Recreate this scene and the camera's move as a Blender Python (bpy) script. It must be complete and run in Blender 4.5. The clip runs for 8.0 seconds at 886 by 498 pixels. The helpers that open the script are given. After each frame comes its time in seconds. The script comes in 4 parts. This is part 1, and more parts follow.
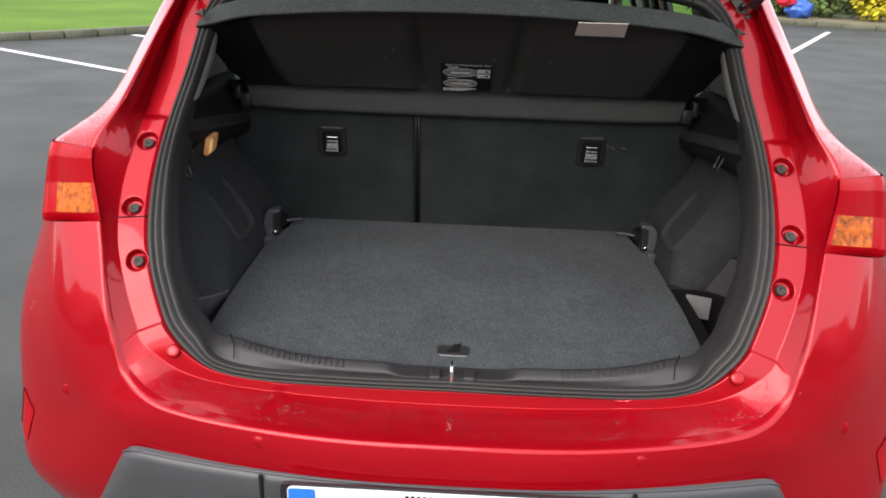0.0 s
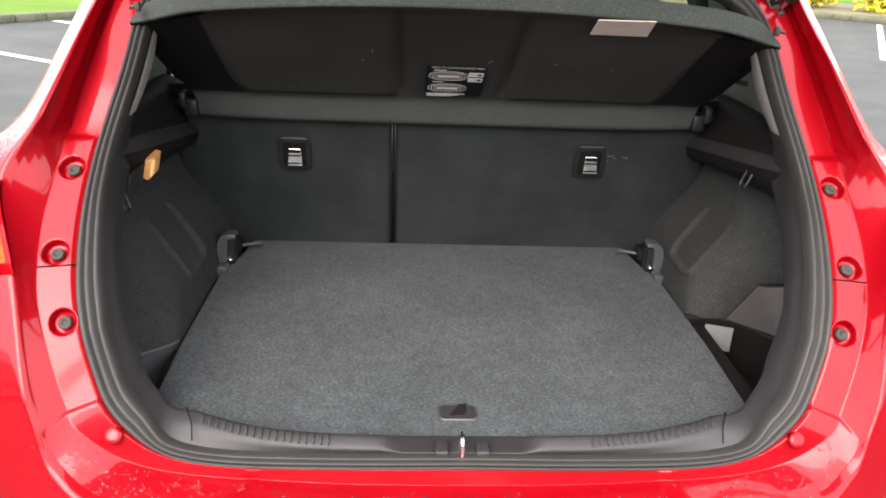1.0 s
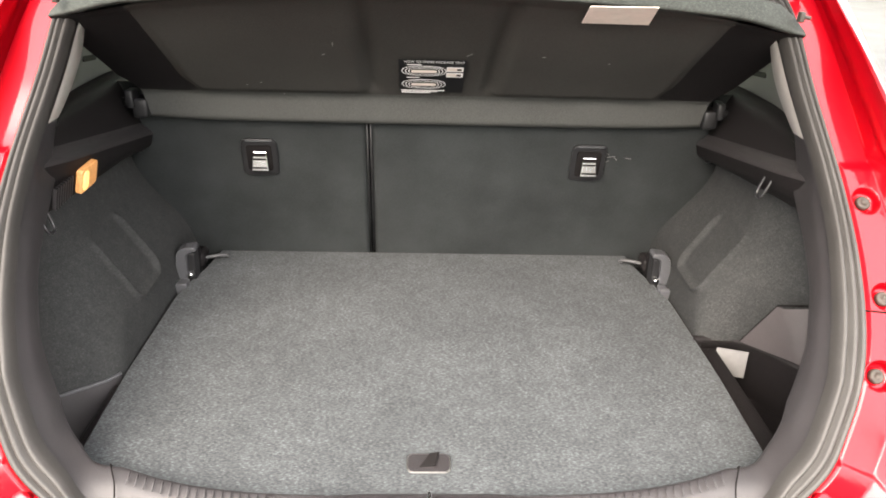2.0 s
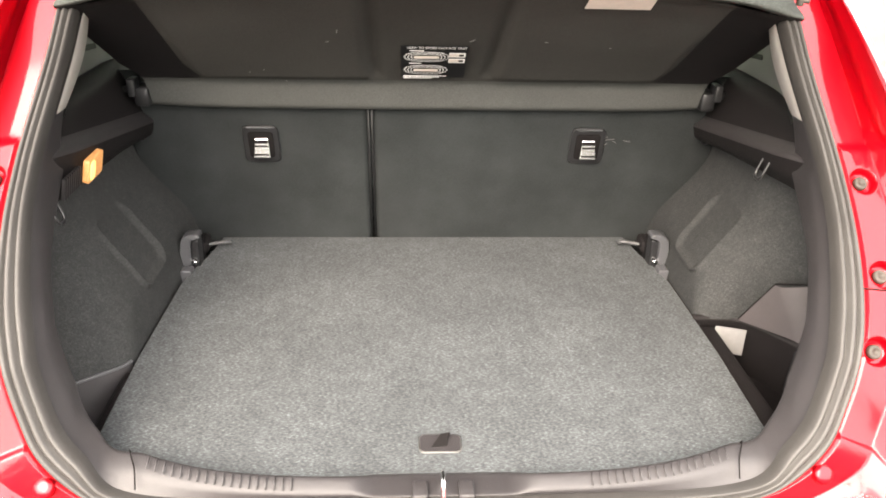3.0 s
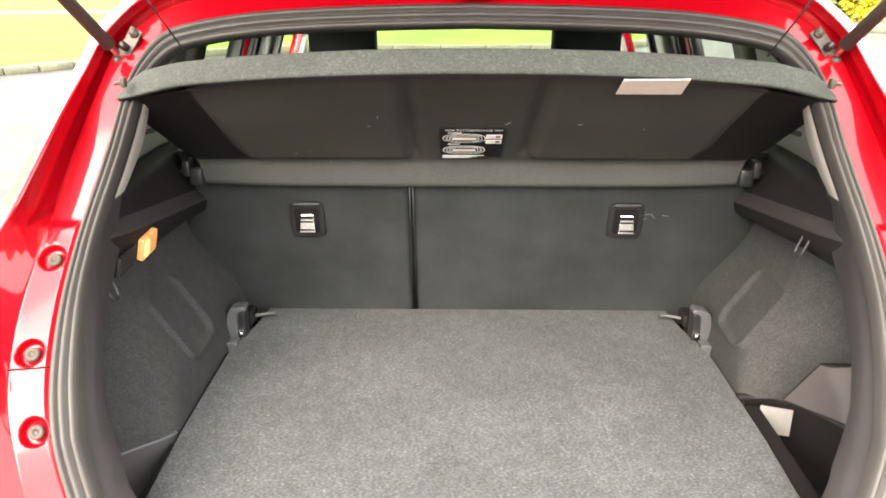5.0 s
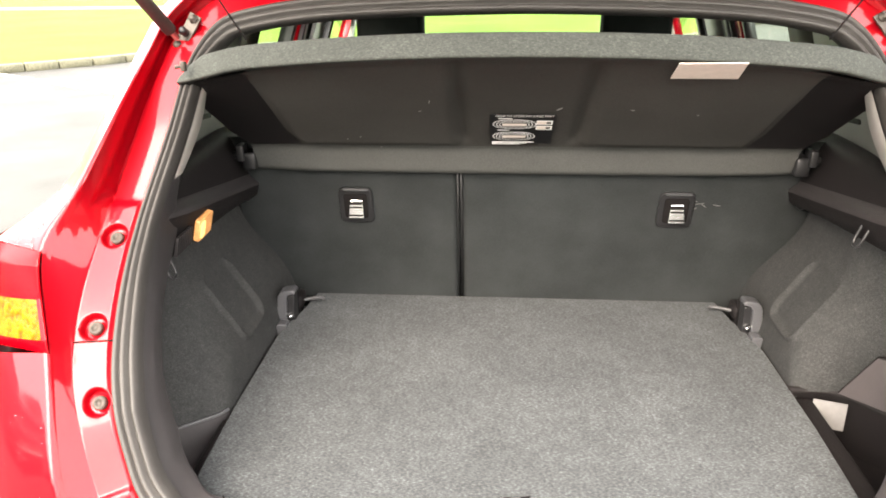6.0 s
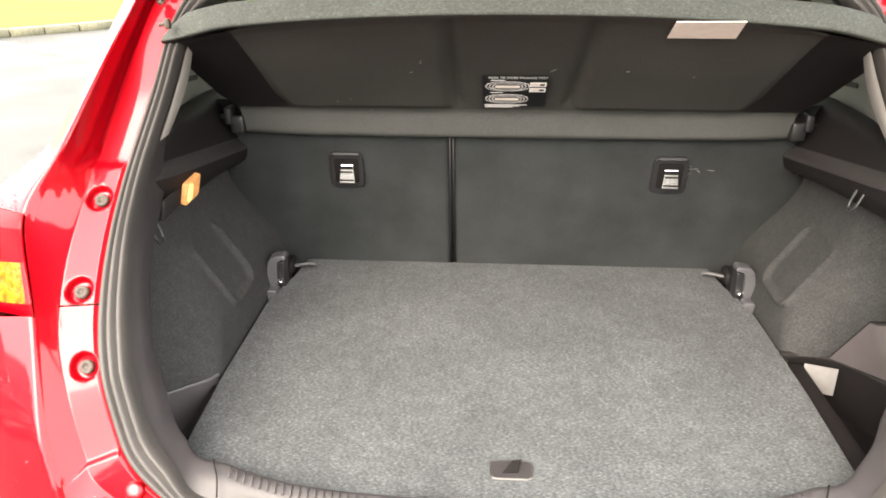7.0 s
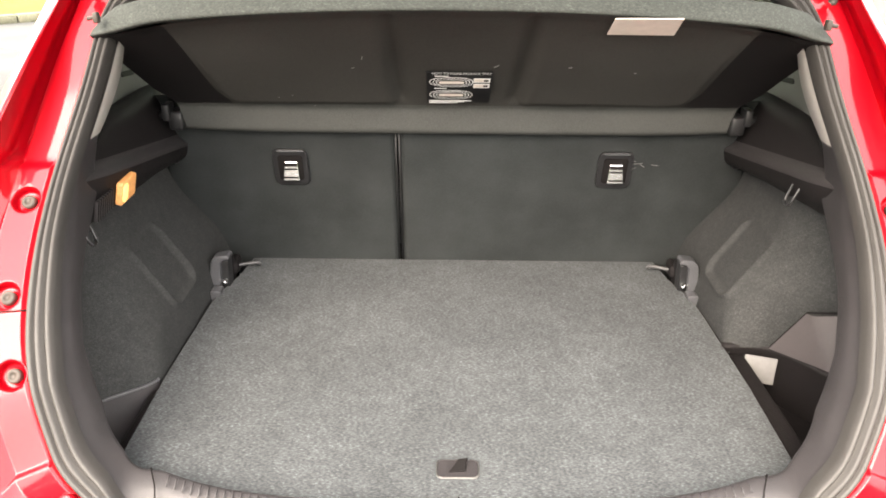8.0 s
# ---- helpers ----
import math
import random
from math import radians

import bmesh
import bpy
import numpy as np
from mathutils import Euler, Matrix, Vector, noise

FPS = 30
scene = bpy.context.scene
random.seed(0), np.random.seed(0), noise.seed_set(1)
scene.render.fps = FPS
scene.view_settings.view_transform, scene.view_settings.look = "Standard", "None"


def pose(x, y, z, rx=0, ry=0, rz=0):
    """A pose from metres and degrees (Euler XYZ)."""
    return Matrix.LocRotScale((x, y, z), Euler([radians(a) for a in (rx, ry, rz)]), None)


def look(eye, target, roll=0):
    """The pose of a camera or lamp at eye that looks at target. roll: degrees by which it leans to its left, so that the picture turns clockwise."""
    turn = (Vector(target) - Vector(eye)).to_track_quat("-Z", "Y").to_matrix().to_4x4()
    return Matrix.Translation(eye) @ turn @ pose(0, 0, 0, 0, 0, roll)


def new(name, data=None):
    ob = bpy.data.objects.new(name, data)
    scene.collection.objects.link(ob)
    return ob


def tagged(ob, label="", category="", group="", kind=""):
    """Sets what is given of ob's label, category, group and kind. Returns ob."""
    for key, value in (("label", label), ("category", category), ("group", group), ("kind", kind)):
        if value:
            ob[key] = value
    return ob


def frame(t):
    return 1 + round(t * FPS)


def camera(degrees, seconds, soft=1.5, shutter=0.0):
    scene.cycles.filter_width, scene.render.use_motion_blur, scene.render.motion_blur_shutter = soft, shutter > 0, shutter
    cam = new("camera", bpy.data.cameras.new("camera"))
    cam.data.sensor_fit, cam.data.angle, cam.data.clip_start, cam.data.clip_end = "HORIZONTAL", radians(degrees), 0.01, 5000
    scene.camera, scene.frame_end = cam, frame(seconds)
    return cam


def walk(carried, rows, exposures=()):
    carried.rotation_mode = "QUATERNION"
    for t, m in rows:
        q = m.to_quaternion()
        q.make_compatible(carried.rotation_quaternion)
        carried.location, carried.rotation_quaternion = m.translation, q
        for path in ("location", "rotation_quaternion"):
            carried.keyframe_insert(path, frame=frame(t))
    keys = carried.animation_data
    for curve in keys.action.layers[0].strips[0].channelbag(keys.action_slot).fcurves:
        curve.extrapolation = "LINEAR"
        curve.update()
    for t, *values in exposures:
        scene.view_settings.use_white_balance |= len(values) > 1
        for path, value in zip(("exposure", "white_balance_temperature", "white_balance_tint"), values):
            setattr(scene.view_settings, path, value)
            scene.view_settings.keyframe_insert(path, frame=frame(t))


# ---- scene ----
from mathutils.bvhtree import BVHTree

cam = camera(63.0, 8.0, soft=1.8)
PATH = [
    (0, (0.004, -0.96, 1.408), (-0.043, 0.885, 0.636), 2.0),
    (0.5, (-0.08, -0.819, 1.408), (-0.054, 1.022, 0.627), 2.2),
    (1, (-0.093, -0.716, 1.401), (0.018, 1.113, 0.599), 2.6),
    (1.5, (-0.045, -0.596, 1.397), (0.062, 1.223, 0.574), 2.4),
    (1.7, (-0.015, -0.55, 1.394), (0.069, 1.267, 0.563), 2.1),
    (2.8, (-0.057, -0.554, 1.401), (0.027, 1.237, 0.514), 1.3),
    (3, (-0.051, -0.562, 1.405), (0.057, 1.226, 0.514), 1.5),
    (3.5, (-0.027, -0.575, 1.41), (0.06, 1.231, 0.555), 1.5),
    (4, (-0.019, -0.576, 1.43), (0.014, 1.262, 0.641), 0.8),
    (4.5, (-0.025, -0.571, 1.439), (-0.003, 1.29, 0.707), 0.4),
    (5.8, (-0.039, -0.582, 1.438), (-0.176, 1.265, 0.685), -0.5),
    (6, (-0.044, -0.585, 1.425), (-0.185, 1.263, 0.674), -0.5),
    (6.5, (-0.046, -0.581, 1.416), (-0.185, 1.248, 0.621), -0.2),
    (7, (-0.043, -0.576, 1.41), (-0.162, 1.241, 0.584), -0.2),
    (7.5, (-0.034, -0.569, 1.41), (-0.107, 1.24, 0.562), 0.1),
    (8, (-0.024, -0.563, 1.412), (-0.024, 1.251, 0.57), 0.6),
]
LIGHT = [(0.0, 0.92, 6500, 12), (0.5, 1.2, 6500, 12), (1.0, 1.75, 6800, 12), (1.5, 2.45, 7100, 13), (2.3, 2.9, 7400, 13), (3.0, 3.04, 7600, 13), (4.5, 3.08, 7600, 13), (6.5, 3.0, 7600, 13), (8.0, 2.96, 7600, 13)]
walk(cam, [(t, look(eye, target, roll)) for t, eye, target, roll in PATH], LIGHT)

# ---- light, sky ----
world = bpy.data.worlds.new("sky")
scene.world = world
world.use_nodes = True
wn, wl = world.node_tree.nodes, world.node_tree.links
sky = wn.new("ShaderNodeTexSky")
sky.sky_type, sky.sun_disc = "NISHITA", False
sky.sun_elevation, sky.sun_rotation = radians(41), radians(204)
sky.air_density, sky.dust_density, sky.ozone_density = 1.0, 4.0, 1.0
cloud = wn.new("ShaderNodeMixRGB")
cloud.inputs[0].default_value = 0.75
cloud.inputs[2].default_value = (9.0, 9.3, 9.8, 1)
wl.new(sky.outputs[0], cloud.inputs[1])
wl.new(cloud.outputs[0], wn["Background"].inputs[0])
wn["Background"].inputs[1].default_value = 0.175
sun = new("sun", bpy.data.lights.new("sun", "SUN"))
sun.data.energy, sun.data.angle, sun.data.color = 1.35, radians(45), (1.0, 0.97, 0.93)
sun.matrix_world = look((-1.9, -4.2, 4.0), (0, 0, 0))


# ---- materials ----
def material(name, colour, rough=0.5, metal=0.0, coat=0.0, scale=0.0, vary=0.15, bump=0.0, bump_scale=0.0, spec=0.5, second=None, sheen=0.0, transmission=0.0, big=0.0, blend=0.3, stretch=(1, 1, 1), coat_rough=0.07):
    """A surface with colour varied at two scales and fine relief. scale: grains to the metre."""
    m = bpy.data.materials.new(name)
    m.use_nodes = True
    n, l = m.node_tree.nodes, m.node_tree.links
    b = n["Principled BSDF"]
    b.inputs["Base Color"].default_value = (*colour, 1)
    b.inputs["Roughness"].default_value, b.inputs["Metallic"].default_value = rough, metal
    b.inputs["Coat Weight"].default_value, b.inputs["Coat Roughness"].default_value = coat, coat_rough
    b.inputs["Specular IOR Level"].default_value = spec
    b.inputs["Sheen Weight"].default_value = sheen
    b.inputs["Transmission Weight"].default_value = transmission
    where = n.new("ShaderNodeTexCoord")
    if scale:
        fine, wide = n.new("ShaderNodeTexNoise"), n.new("ShaderNodeTexNoise")
        fine.inputs["Scale"].default_value, fine.inputs["Detail"].default_value = scale, 4
        wide.inputs["Scale"].default_value, wide.inputs["Detail"].default_value = big or scale / 25, 3
        both = n.new("ShaderNodeMix")
        both.inputs[0].default_value = blend
        fine.inputs["Roughness"].default_value = 0.65
        lie = n.new("ShaderNodeMapping")
        lie.inputs["Scale"].default_value = stretch
        l.new(where.outputs["Object"], lie.inputs["Vector"])
        l.new(lie.outputs[0], fine.inputs["Vector"])
        l.new(where.outputs["Object"], wide.inputs["Vector"])
        l.new(fine.outputs[0], both.inputs[2])
        l.new(wide.outputs[0], both.inputs[3])
        ramp = n.new("ShaderNodeValToRGB")
        low = second or tuple(c * (1 - vary) for c in colour)
        high = tuple(min(1, c * (1 + vary)) for c in colour)
        ramp.color_ramp.elements[0].position, ramp.color_ramp.elements[0].color = 0.36, (*low, 1)
        ramp.color_ramp.elements[1].position, ramp.color_ramp.elements[1].color = 0.64, (*high, 1)
        l.new(both.outputs[0], ramp.inputs[0])
        l.new(ramp.outputs[0], b.inputs["Base Color"])
    if bump:
        relief, lift = n.new("ShaderNodeTexNoise"), n.new("ShaderNodeBump")
        relief.inputs["Scale"].default_value, relief.inputs["Detail"].default_value = bump_scale or scale, 5
        lift.inputs["Strength"].default_value, lift.inputs["Distance"].default_value = bump, 0.002
        l.new(where.outputs["Object"], relief.inputs["Vector"])
        l.new(relief.outputs[0], lift.inputs["Height"])
        l.new(lift.outputs[0], b.inputs["Normal"])
    return m


def heather(name, dark, light, size, sheen=0.0):
    """Felted carpet: pale flecks of thread over a dark ground, unevenly worn."""
    m = bpy.data.materials.new(name)
    m.use_nodes = True
    n, l = m.node_tree.nodes, m.node_tree.links
    b = n["Principled BSDF"]
    b.inputs["Roughness"].default_value, b.inputs["Specular IOR Level"].default_value = 0.95, 0.1
    b.inputs["Sheen Weight"].default_value, b.inputs["Sheen Roughness"].default_value = sheen, 0.45
    where = n.new("ShaderNodeTexCoord")

    def layer_of(scale, stretch, turn):
        lie, grain = n.new("ShaderNodeMapping"), n.new("ShaderNodeTexNoise")
        lie.inputs["Scale"].default_value, lie.inputs["Rotation"].default_value = stretch, (0, 0, radians(turn))
        grain.inputs["Scale"].default_value, grain.inputs["Detail"].default_value = scale / size, 2
        l.new(where.outputs["Object"], lie.inputs["Vector"])
        l.new(lie.outputs[0], grain.inputs["Vector"])
        return grain.outputs[0]

    def sum_of(kind, a, b, weight=None):
        m = n.new("ShaderNodeMath")
        m.operation = kind
        l.new(a, m.inputs[0])
        if weight is None:
            l.new(b, m.inputs[1])
        else:
            m.inputs[1].default_value = weight
            if b:
                l.new(b, m.inputs[2])
            else:
                m.inputs[2].default_value = 0
        return m.outputs[0]

    threads = None
    for turn in (15, 78, 138):
        one = layer_of(520, (0.38, 1.4, 1.0), turn)
        threads = one if threads is None else sum_of("MAXIMUM", threads, one)
    total = sum_of("MULTIPLY_ADD", threads, None, 0.60)
    for scale, weight in ((210, 0.19), (48, 0.10), (7, 0.11)):
        total = sum_of("MULTIPLY_ADD", layer_of(scale, (1, 1, 1), 0), total, weight)
    ramp, lift = n.new("ShaderNodeValToRGB"), n.new("ShaderNodeBump")
    ramp.color_ramp.elements[0].position, ramp.color_ramp.elements[0].color = 0.46, (*dark, 1)
    ramp.color_ramp.elements[1].position, ramp.color_ramp.elements[1].color = 0.67, (*light, 1)
    middle = ramp.color_ramp.elements.new(0.585)
    middle.color = (*(d * .62 + h * .38 for d, h in zip(dark, light)), 1)
    lift.inputs["Strength"].default_value, lift.inputs["Distance"].default_value = 0.35, 0.002
    l.new(total, ramp.inputs[0])
    l.new(ramp.outputs[0], b.inputs["Base Color"])
    l.new(total, lift.inputs["Height"])
    l.new(lift.outputs[0], b.inputs["Normal"])
    return m


RED = material("red_paint", (0.335, 0.0018, 0.0075), 0.36, metal=0.36, coat=0.6, scale=900, vary=0.06, big=5, spec=0.1, coat_rough=0.06)
RED_LENS = material("red_lens", (0.30, 0.002, 0.005), 0.25, coat=0.08, spec=0.1, scale=220, vary=0.15)
DARK_LENS = material("dark_red_lens", (0.24, 0.0010, 0.004), 0.25, spec=0.03, scale=220, vary=0.2)
AMBER = material("amber_lens", (0.34, 0.068, 0.003), 0.25, coat=0.08, scale=70, vary=0.75, bump=1.0, bump_scale=70, spec=0.1)
RUBBER = material("seal_rubber", (0.033, 0.031, 0.029), 0.55, spec=0.4, scale=500, vary=0.2, bump=0.15, bump_scale=900)
PLASTIC = material("grained_trim", (0.025, 0.0225, 0.0235), 0.47, scale=700, vary=0.2, bump=0.3, bump_scale=1500)
TRIM = material("grey_pillar_trim", (0.15, 0.15, 0.142), 0.6, scale=600, vary=0.1, bump=0.2, bump_scale=1400)
BLACK = material("black_plastic", (0.012, 0.012, 0.013), 0.38, scale=600, vary=0.2, bump=0.1, bump_scale=1200)
# grained trim darkened in colour for shaded rail and shelf sides; also dark parts
DARKTRIM = material("dark_grained_trim", (0.0100, 0.0085, 0.0088), 0.6, spec=0.2, scale=700, vary=0.2, bump=0.3, bump_scale=1500)
MAUVE = material("warm_grey_trim", (0.052, 0.045, 0.046), 0.5, scale=700, vary=0.15, bump=0.3, bump_scale=1500)
GREYBAR = material("grey_plastic", (0.05, 0.05, 0.052), 0.42, scale=500, vary=0.15, bump=0.2, bump_scale=1000)
CARPET = heather("floor_carpet", (0.026, 0.0285, 0.0298), (0.118, 0.129, 0.133), 1.15, 0.11)
SIDE_CARPET = heather("side_carpet", (0.025, 0.0257, 0.0257), (0.058, 0.059, 0.059), 0.9)
SEAT = material("seatback_felt", (0.0232, 0.0256, 0.0258), 0.95, scale=380, vary=0.25, bump=0.4, bump_scale=800, spec=0.1, big=9, blend=0.6)
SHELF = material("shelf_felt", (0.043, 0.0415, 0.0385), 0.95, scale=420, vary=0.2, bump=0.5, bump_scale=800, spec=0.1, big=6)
# the shelf's felt brightened in colour for the lip that faces the opening's light
SHELF_LIP = material("lit_shelf_felt", (0.064, 0.0655, 0.062), 0.95, scale=420, vary=0.2, bump=0.5, bump_scale=800, spec=0.1, big=6)
SHELF_EDGE = heather("shelf_edge_felt", (0.035, 0.039, 0.036), (0.075, 0.082, 0.076), 0.9)
PALE = material("pale_grey_trim", (0.42, 0.40, 0.37), 0.55, scale=500, vary=0.06, bump=0.15, bump_scale=1200)
CHROME = material("polished_metal", (0.75, 0.75, 0.76), 0.18, metal=1.0)
STEEL = material("worn_steel", (0.45, 0.44, 0.42), 0.4, metal=1.0, scale=300, vary=0.2)
BRACKET = material("dull_zinc", (0.06, 0.05, 0.042), 0.5, metal=0.35, scale=300, vary=0.3)
STRUT = material("matt_strut", (0.05, 0.05, 0.045), 0.65, scale=200, vary=0.2)
COVER = material("satin_grey_cover", (0.06, 0.061, 0.066), 0.35, scale=400, vary=0.1)
PAPER = material("aged_paper", (0.62, 0.56, 0.5), 0.8, scale=60, vary=0.08)
WHITE = material("white_plastic", (0.75, 0.75, 0.74), 0.5, scale=100, vary=0.05)
INK = material("dark_ink", (0.006, 0.006, 0.007), 0.6, spec=0.2)
BLUE = material("blue_band", (0.02, 0.15, 0.58), 0.4)
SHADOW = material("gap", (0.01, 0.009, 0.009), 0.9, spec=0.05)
ASPHALT = material("asphalt", (0.040, 0.0415, 0.0385), 0.75, spec=0.25, scale=160, vary=0.5, bump=0.6, bump_scale=250, big=1.4, blend=0.4)
GRASS = material("grass", (0.080, 0.140, 0.020), 0.9, spec=0.05, scale=60, vary=0.4, bump=1.0, bump_scale=40, big=0.6)
STONE = material("kerb_stone", (0.085, 0.085, 0.055), 0.85, scale=60, vary=0.5, bump=0.5, bump_scale=120)
LINE = material("road_paint", (0.5, 0.5, 0.48), 0.7, scale=40, vary=0.35)
GLASS = bpy.data.materials.new("window_glass")
GLASS.use_nodes = True
gn, gl = GLASS.node_tree.nodes, GLASS.node_tree.links
clear, shine, both = gn.new("ShaderNodeBsdfTransparent"), gn.new("ShaderNodeBsdfGlossy"), gn.new("ShaderNodeMixShader")
clear.inputs[0].default_value = (0.78, 0.85, 0.79, 1)
shine.inputs["Roughness"].default_value = 0.01
both.inputs[0].default_value = 0.05
gl.new(clear.outputs[0], both.inputs[1])
gl.new(shine.outputs[0], both.inputs[2])
gl.new(both.outputs[0], gn["Material Output"].inputs[0])
LAMP = material("lit_lamp_lens", (0.62, 0.32, 0.13), 0.3, scale=150, vary=0.2)
lamp_shader = LAMP.node_tree.nodes["Principled BSDF"]
lamp_shader.inputs["Emission Color"].default_value = (1.0, 0.38, 0.10, 1)
lamp_shader.inputs["Emission Strength"].default_value = 0.035
BULB = LAMP.copy()
BULB.name = "lit_bulb"
BULB.node_tree.nodes["Principled BSDF"].inputs["Emission Color"].default_value = (1.0, 0.66, 0.22, 1)
BULB.node_tree.nodes["Principled BSDF"].inputs["Emission Strength"].default_value = 0.22
PLUG = material("brown_rubber", (0.035, 0.028, 0.022), 0.65, scale=300, vary=0.3)
STICKER = material("dull_white_sticker", (0.175, 0.172, 0.17), 0.6, scale=80, vary=0.08)


# ---- building helpers ----
def thing(name, label, category, at=(0, 0, 0), kind="", group=""):
    ob = new(name)
    ob.location = at
    return tagged(ob, label, category, group, kind)


def finish(bm, smooth=True):
    bmesh.ops.recalc_face_normals(bm, faces=bm.faces)
    for f in bm.faces:
        f.smooth = smooth
    return bm


def mesh_of(name, bm, mat):
    me = bpy.data.meshes.new(name)
    bm.to_mesh(me)
    bm.free()
    me.materials.append(mat)
    return me


def part(name, bm, mat, parent, label=""):
    """One mesh under a thing or a part; the bmesh is in the world's metres."""
    ob = new(name, mesh_of(name, bm, mat))
    if parent:
        ob.parent = parent
        root = parent
        off = Vector((0, 0, 0))
        while root:
            off += root.location
            root = root.parent
        ob.data.transform(Matrix.Translation(-off))
    if label:
        ob["label"] = label
    return ob


def catmull(pts, sub, closed=False):
    """A smooth line through the points, sub pieces from one to the next."""
    P = [Vector(p) for p in pts]
    n, out = len(P), []
    for i in range(n if closed else n - 1):
        if closed:
            a, b, c, d = P[i - 1], P[i], P[(i + 1) % n], P[(i + 2) % n]
        else:
            b, c = P[i], P[i + 1]
            a = P[i - 1] if i else Vector((-c.x, c.y, c.z)) if abs(b.x) < 1e-9 else b * 2 - c
            d = P[i + 2] if i + 2 < n else Vector((-b.x, b.y, b.z)) if abs(c.x) < 1e-9 else c * 2 - b
        for k in range(sub):
            t = k / sub
            out.append(0.5 * (2 * b + (c - a) * t + (2 * a - 5 * b + 4 * c - d) * t * t + (3 * b - a - 3 * c + d) * t**3))
    if not closed:
        out.append(P[-1].copy())
    return out


def grid(rows, closed_u=False, closed_v=False):
    """A surface over rows of points of equal number."""
    bm = bmesh.new()
    V = [[bm.verts.new(p) for p in r] for r in rows]
    nu, nv = len(V), len(V[0])
    for i in range(nu if closed_u else nu - 1):
        for j in range(nv if closed_v else nv - 1):
            q = [V[i][j], V[i][(j + 1) % nv], V[(i + 1) % nu][(j + 1) % nv], V[(i + 1) % nu][j]]
            q = list(dict.fromkeys(q))
            try:
                bm.faces.new(q)
            except ValueError:
                pass
    bmesh.ops.remove_doubles(bm, verts=bm.verts, dist=1e-5)
    return finish(bm)


def fillet(P, radii, steps=4):
    """A broken line with rounded corners."""
    out = [P[0]]
    for i in range(1, len(P) - 1):
        a, b, c = P[i - 1], P[i], P[i + 1]
        u, w = a - b, c - b
        r1, r2 = min(radii[i - 1], 0.45 * u.length), min(radii[i - 1], 0.45 * w.length)
        p, q = b + u.normalized() * r1, b + w.normalized() * r2
        for k in range(steps + 1):
            t = k / steps
            out.append(p * (1 - t) ** 2 + b * 2 * t * (1 - t) + q * t * t)
    out.append(P[-1])
    return out


def spread(row, cuts, n=6):
    """The row with more points on the long pieces that begin at the cuts."""
    out = []
    for i, p in enumerate(row):
        out.append(p)
        if i in cuts:
            out += [p.lerp(row[i + 1], k / n) for k in range(1, n)]
    return out


def mirrored(bm):
    geo = bmesh.ops.duplicate(bm, geom=bm.verts[:] + bm.edges[:] + bm.faces[:])["geom"]
    vs = [g for g in geo if isinstance(g, bmesh.types.BMVert)]
    for v in vs:
        v.co.x = -v.co.x
    bmesh.ops.remove_doubles(bm, verts=bm.verts, dist=1e-4)
    return finish(bm)


def flip(bm):
    for v in bm.verts:
        v.co.x = -v.co.x
    return finish(bm, bm.faces[0].smooth if len(bm.faces) else True)


def box(lo, hi, bevel=0.0, m=None, smooth=False, seg=2):
    bm = bmesh.new()
    bmesh.ops.create_cube(bm, size=1)
    for v in bm.verts:
        v.co = Vector([(l + h) / 2 + (h - l) * c for l, h, c in zip(lo, hi, v.co)])
    if bevel:
        bmesh.ops.bevel(bm, geom=bm.edges[:], offset=bevel, segments=seg, affect="EDGES", profile=0.5)
    if m:
        bm.transform(m)
    return finish(bm, smooth or bevel > 0)


def tube(pts, r, sides=8, closed=False):
    """A round rod along the points."""
    P = [Vector(p) for p in pts]
    rows, n = [], len(P)
    up = Vector((0.13, 0.31, 0.94))
    for i in range(n):
        if closed:
            d = P[(i + 1) % n] - P[i - 1]
        else:
            d = P[min(i + 1, n - 1)] - P[max(i - 1, 0)]
        d.normalize()
        a = d.cross(up).normalized()
        b = d.cross(a)
        rr = r[i] if isinstance(r, (list, tuple)) else r
        rows.append([P[i] + (a * math.cos(k * math.tau / sides) + b * math.sin(k * math.tau / sides)) * rr for k in range(sides)])
    bm = grid(rows, closed_u=closed, closed_v=True)
    if not closed:
        bmesh.ops.holes_fill(bm, edges=[e for e in bm.edges if e.is_boundary])
    return finish(bm)


def lathe(profile, m, sides=20, lid=True):
    """A turned piece: (radius, height) pairs about the z of m."""
    rows = [[m @ Vector((r * math.cos(k * math.tau / sides), r * math.sin(k * math.tau / sides), h)) for k in range(sides)] for r, h in profile]
    bm = grid(rows, closed_v=True)
    if lid:
        bmesh.ops.holes_fill(bm, edges=[e for e in bm.edges if e.is_boundary])
    return finish(bm)


def slab(outline, thick, m, bevel=0.0):
    """A plate from an outline in the xy of m, thick along its z."""
    bm = bmesh.new()
    f = bm.faces.new([bm.verts.new((x, y, 0)) for x, y in outline])
    top = bmesh.ops.extrude_face_region(bm, geom=[f])["geom"]
    for v in top:
        if isinstance(v, bmesh.types.BMVert):
            v.co.z += thick
    if bevel:
        bmesh.ops.bevel(bm, geom=[e for e in bm.edges], offset=bevel, segments=2, affect="EDGES", profile=0.5)
    bm.transform(m)
    return finish(bm, False)


def rounded(w, h, r, n=4):
    """The outline of a rounded oblong about the origin."""
    out = []
    for cx, cy, a0 in ((w / 2 - r, h / 2 - r, 0), (-w / 2 + r, h / 2 - r, 90), (-w / 2 + r, -h / 2 + r, 180), (w / 2 - r, -h / 2 + r, 270)):
        for k in range(n + 1):
            a = radians(a0 + 90 * k / n)
            out.append((cx + r * math.cos(a), cy + r * math.sin(a)))
    return out


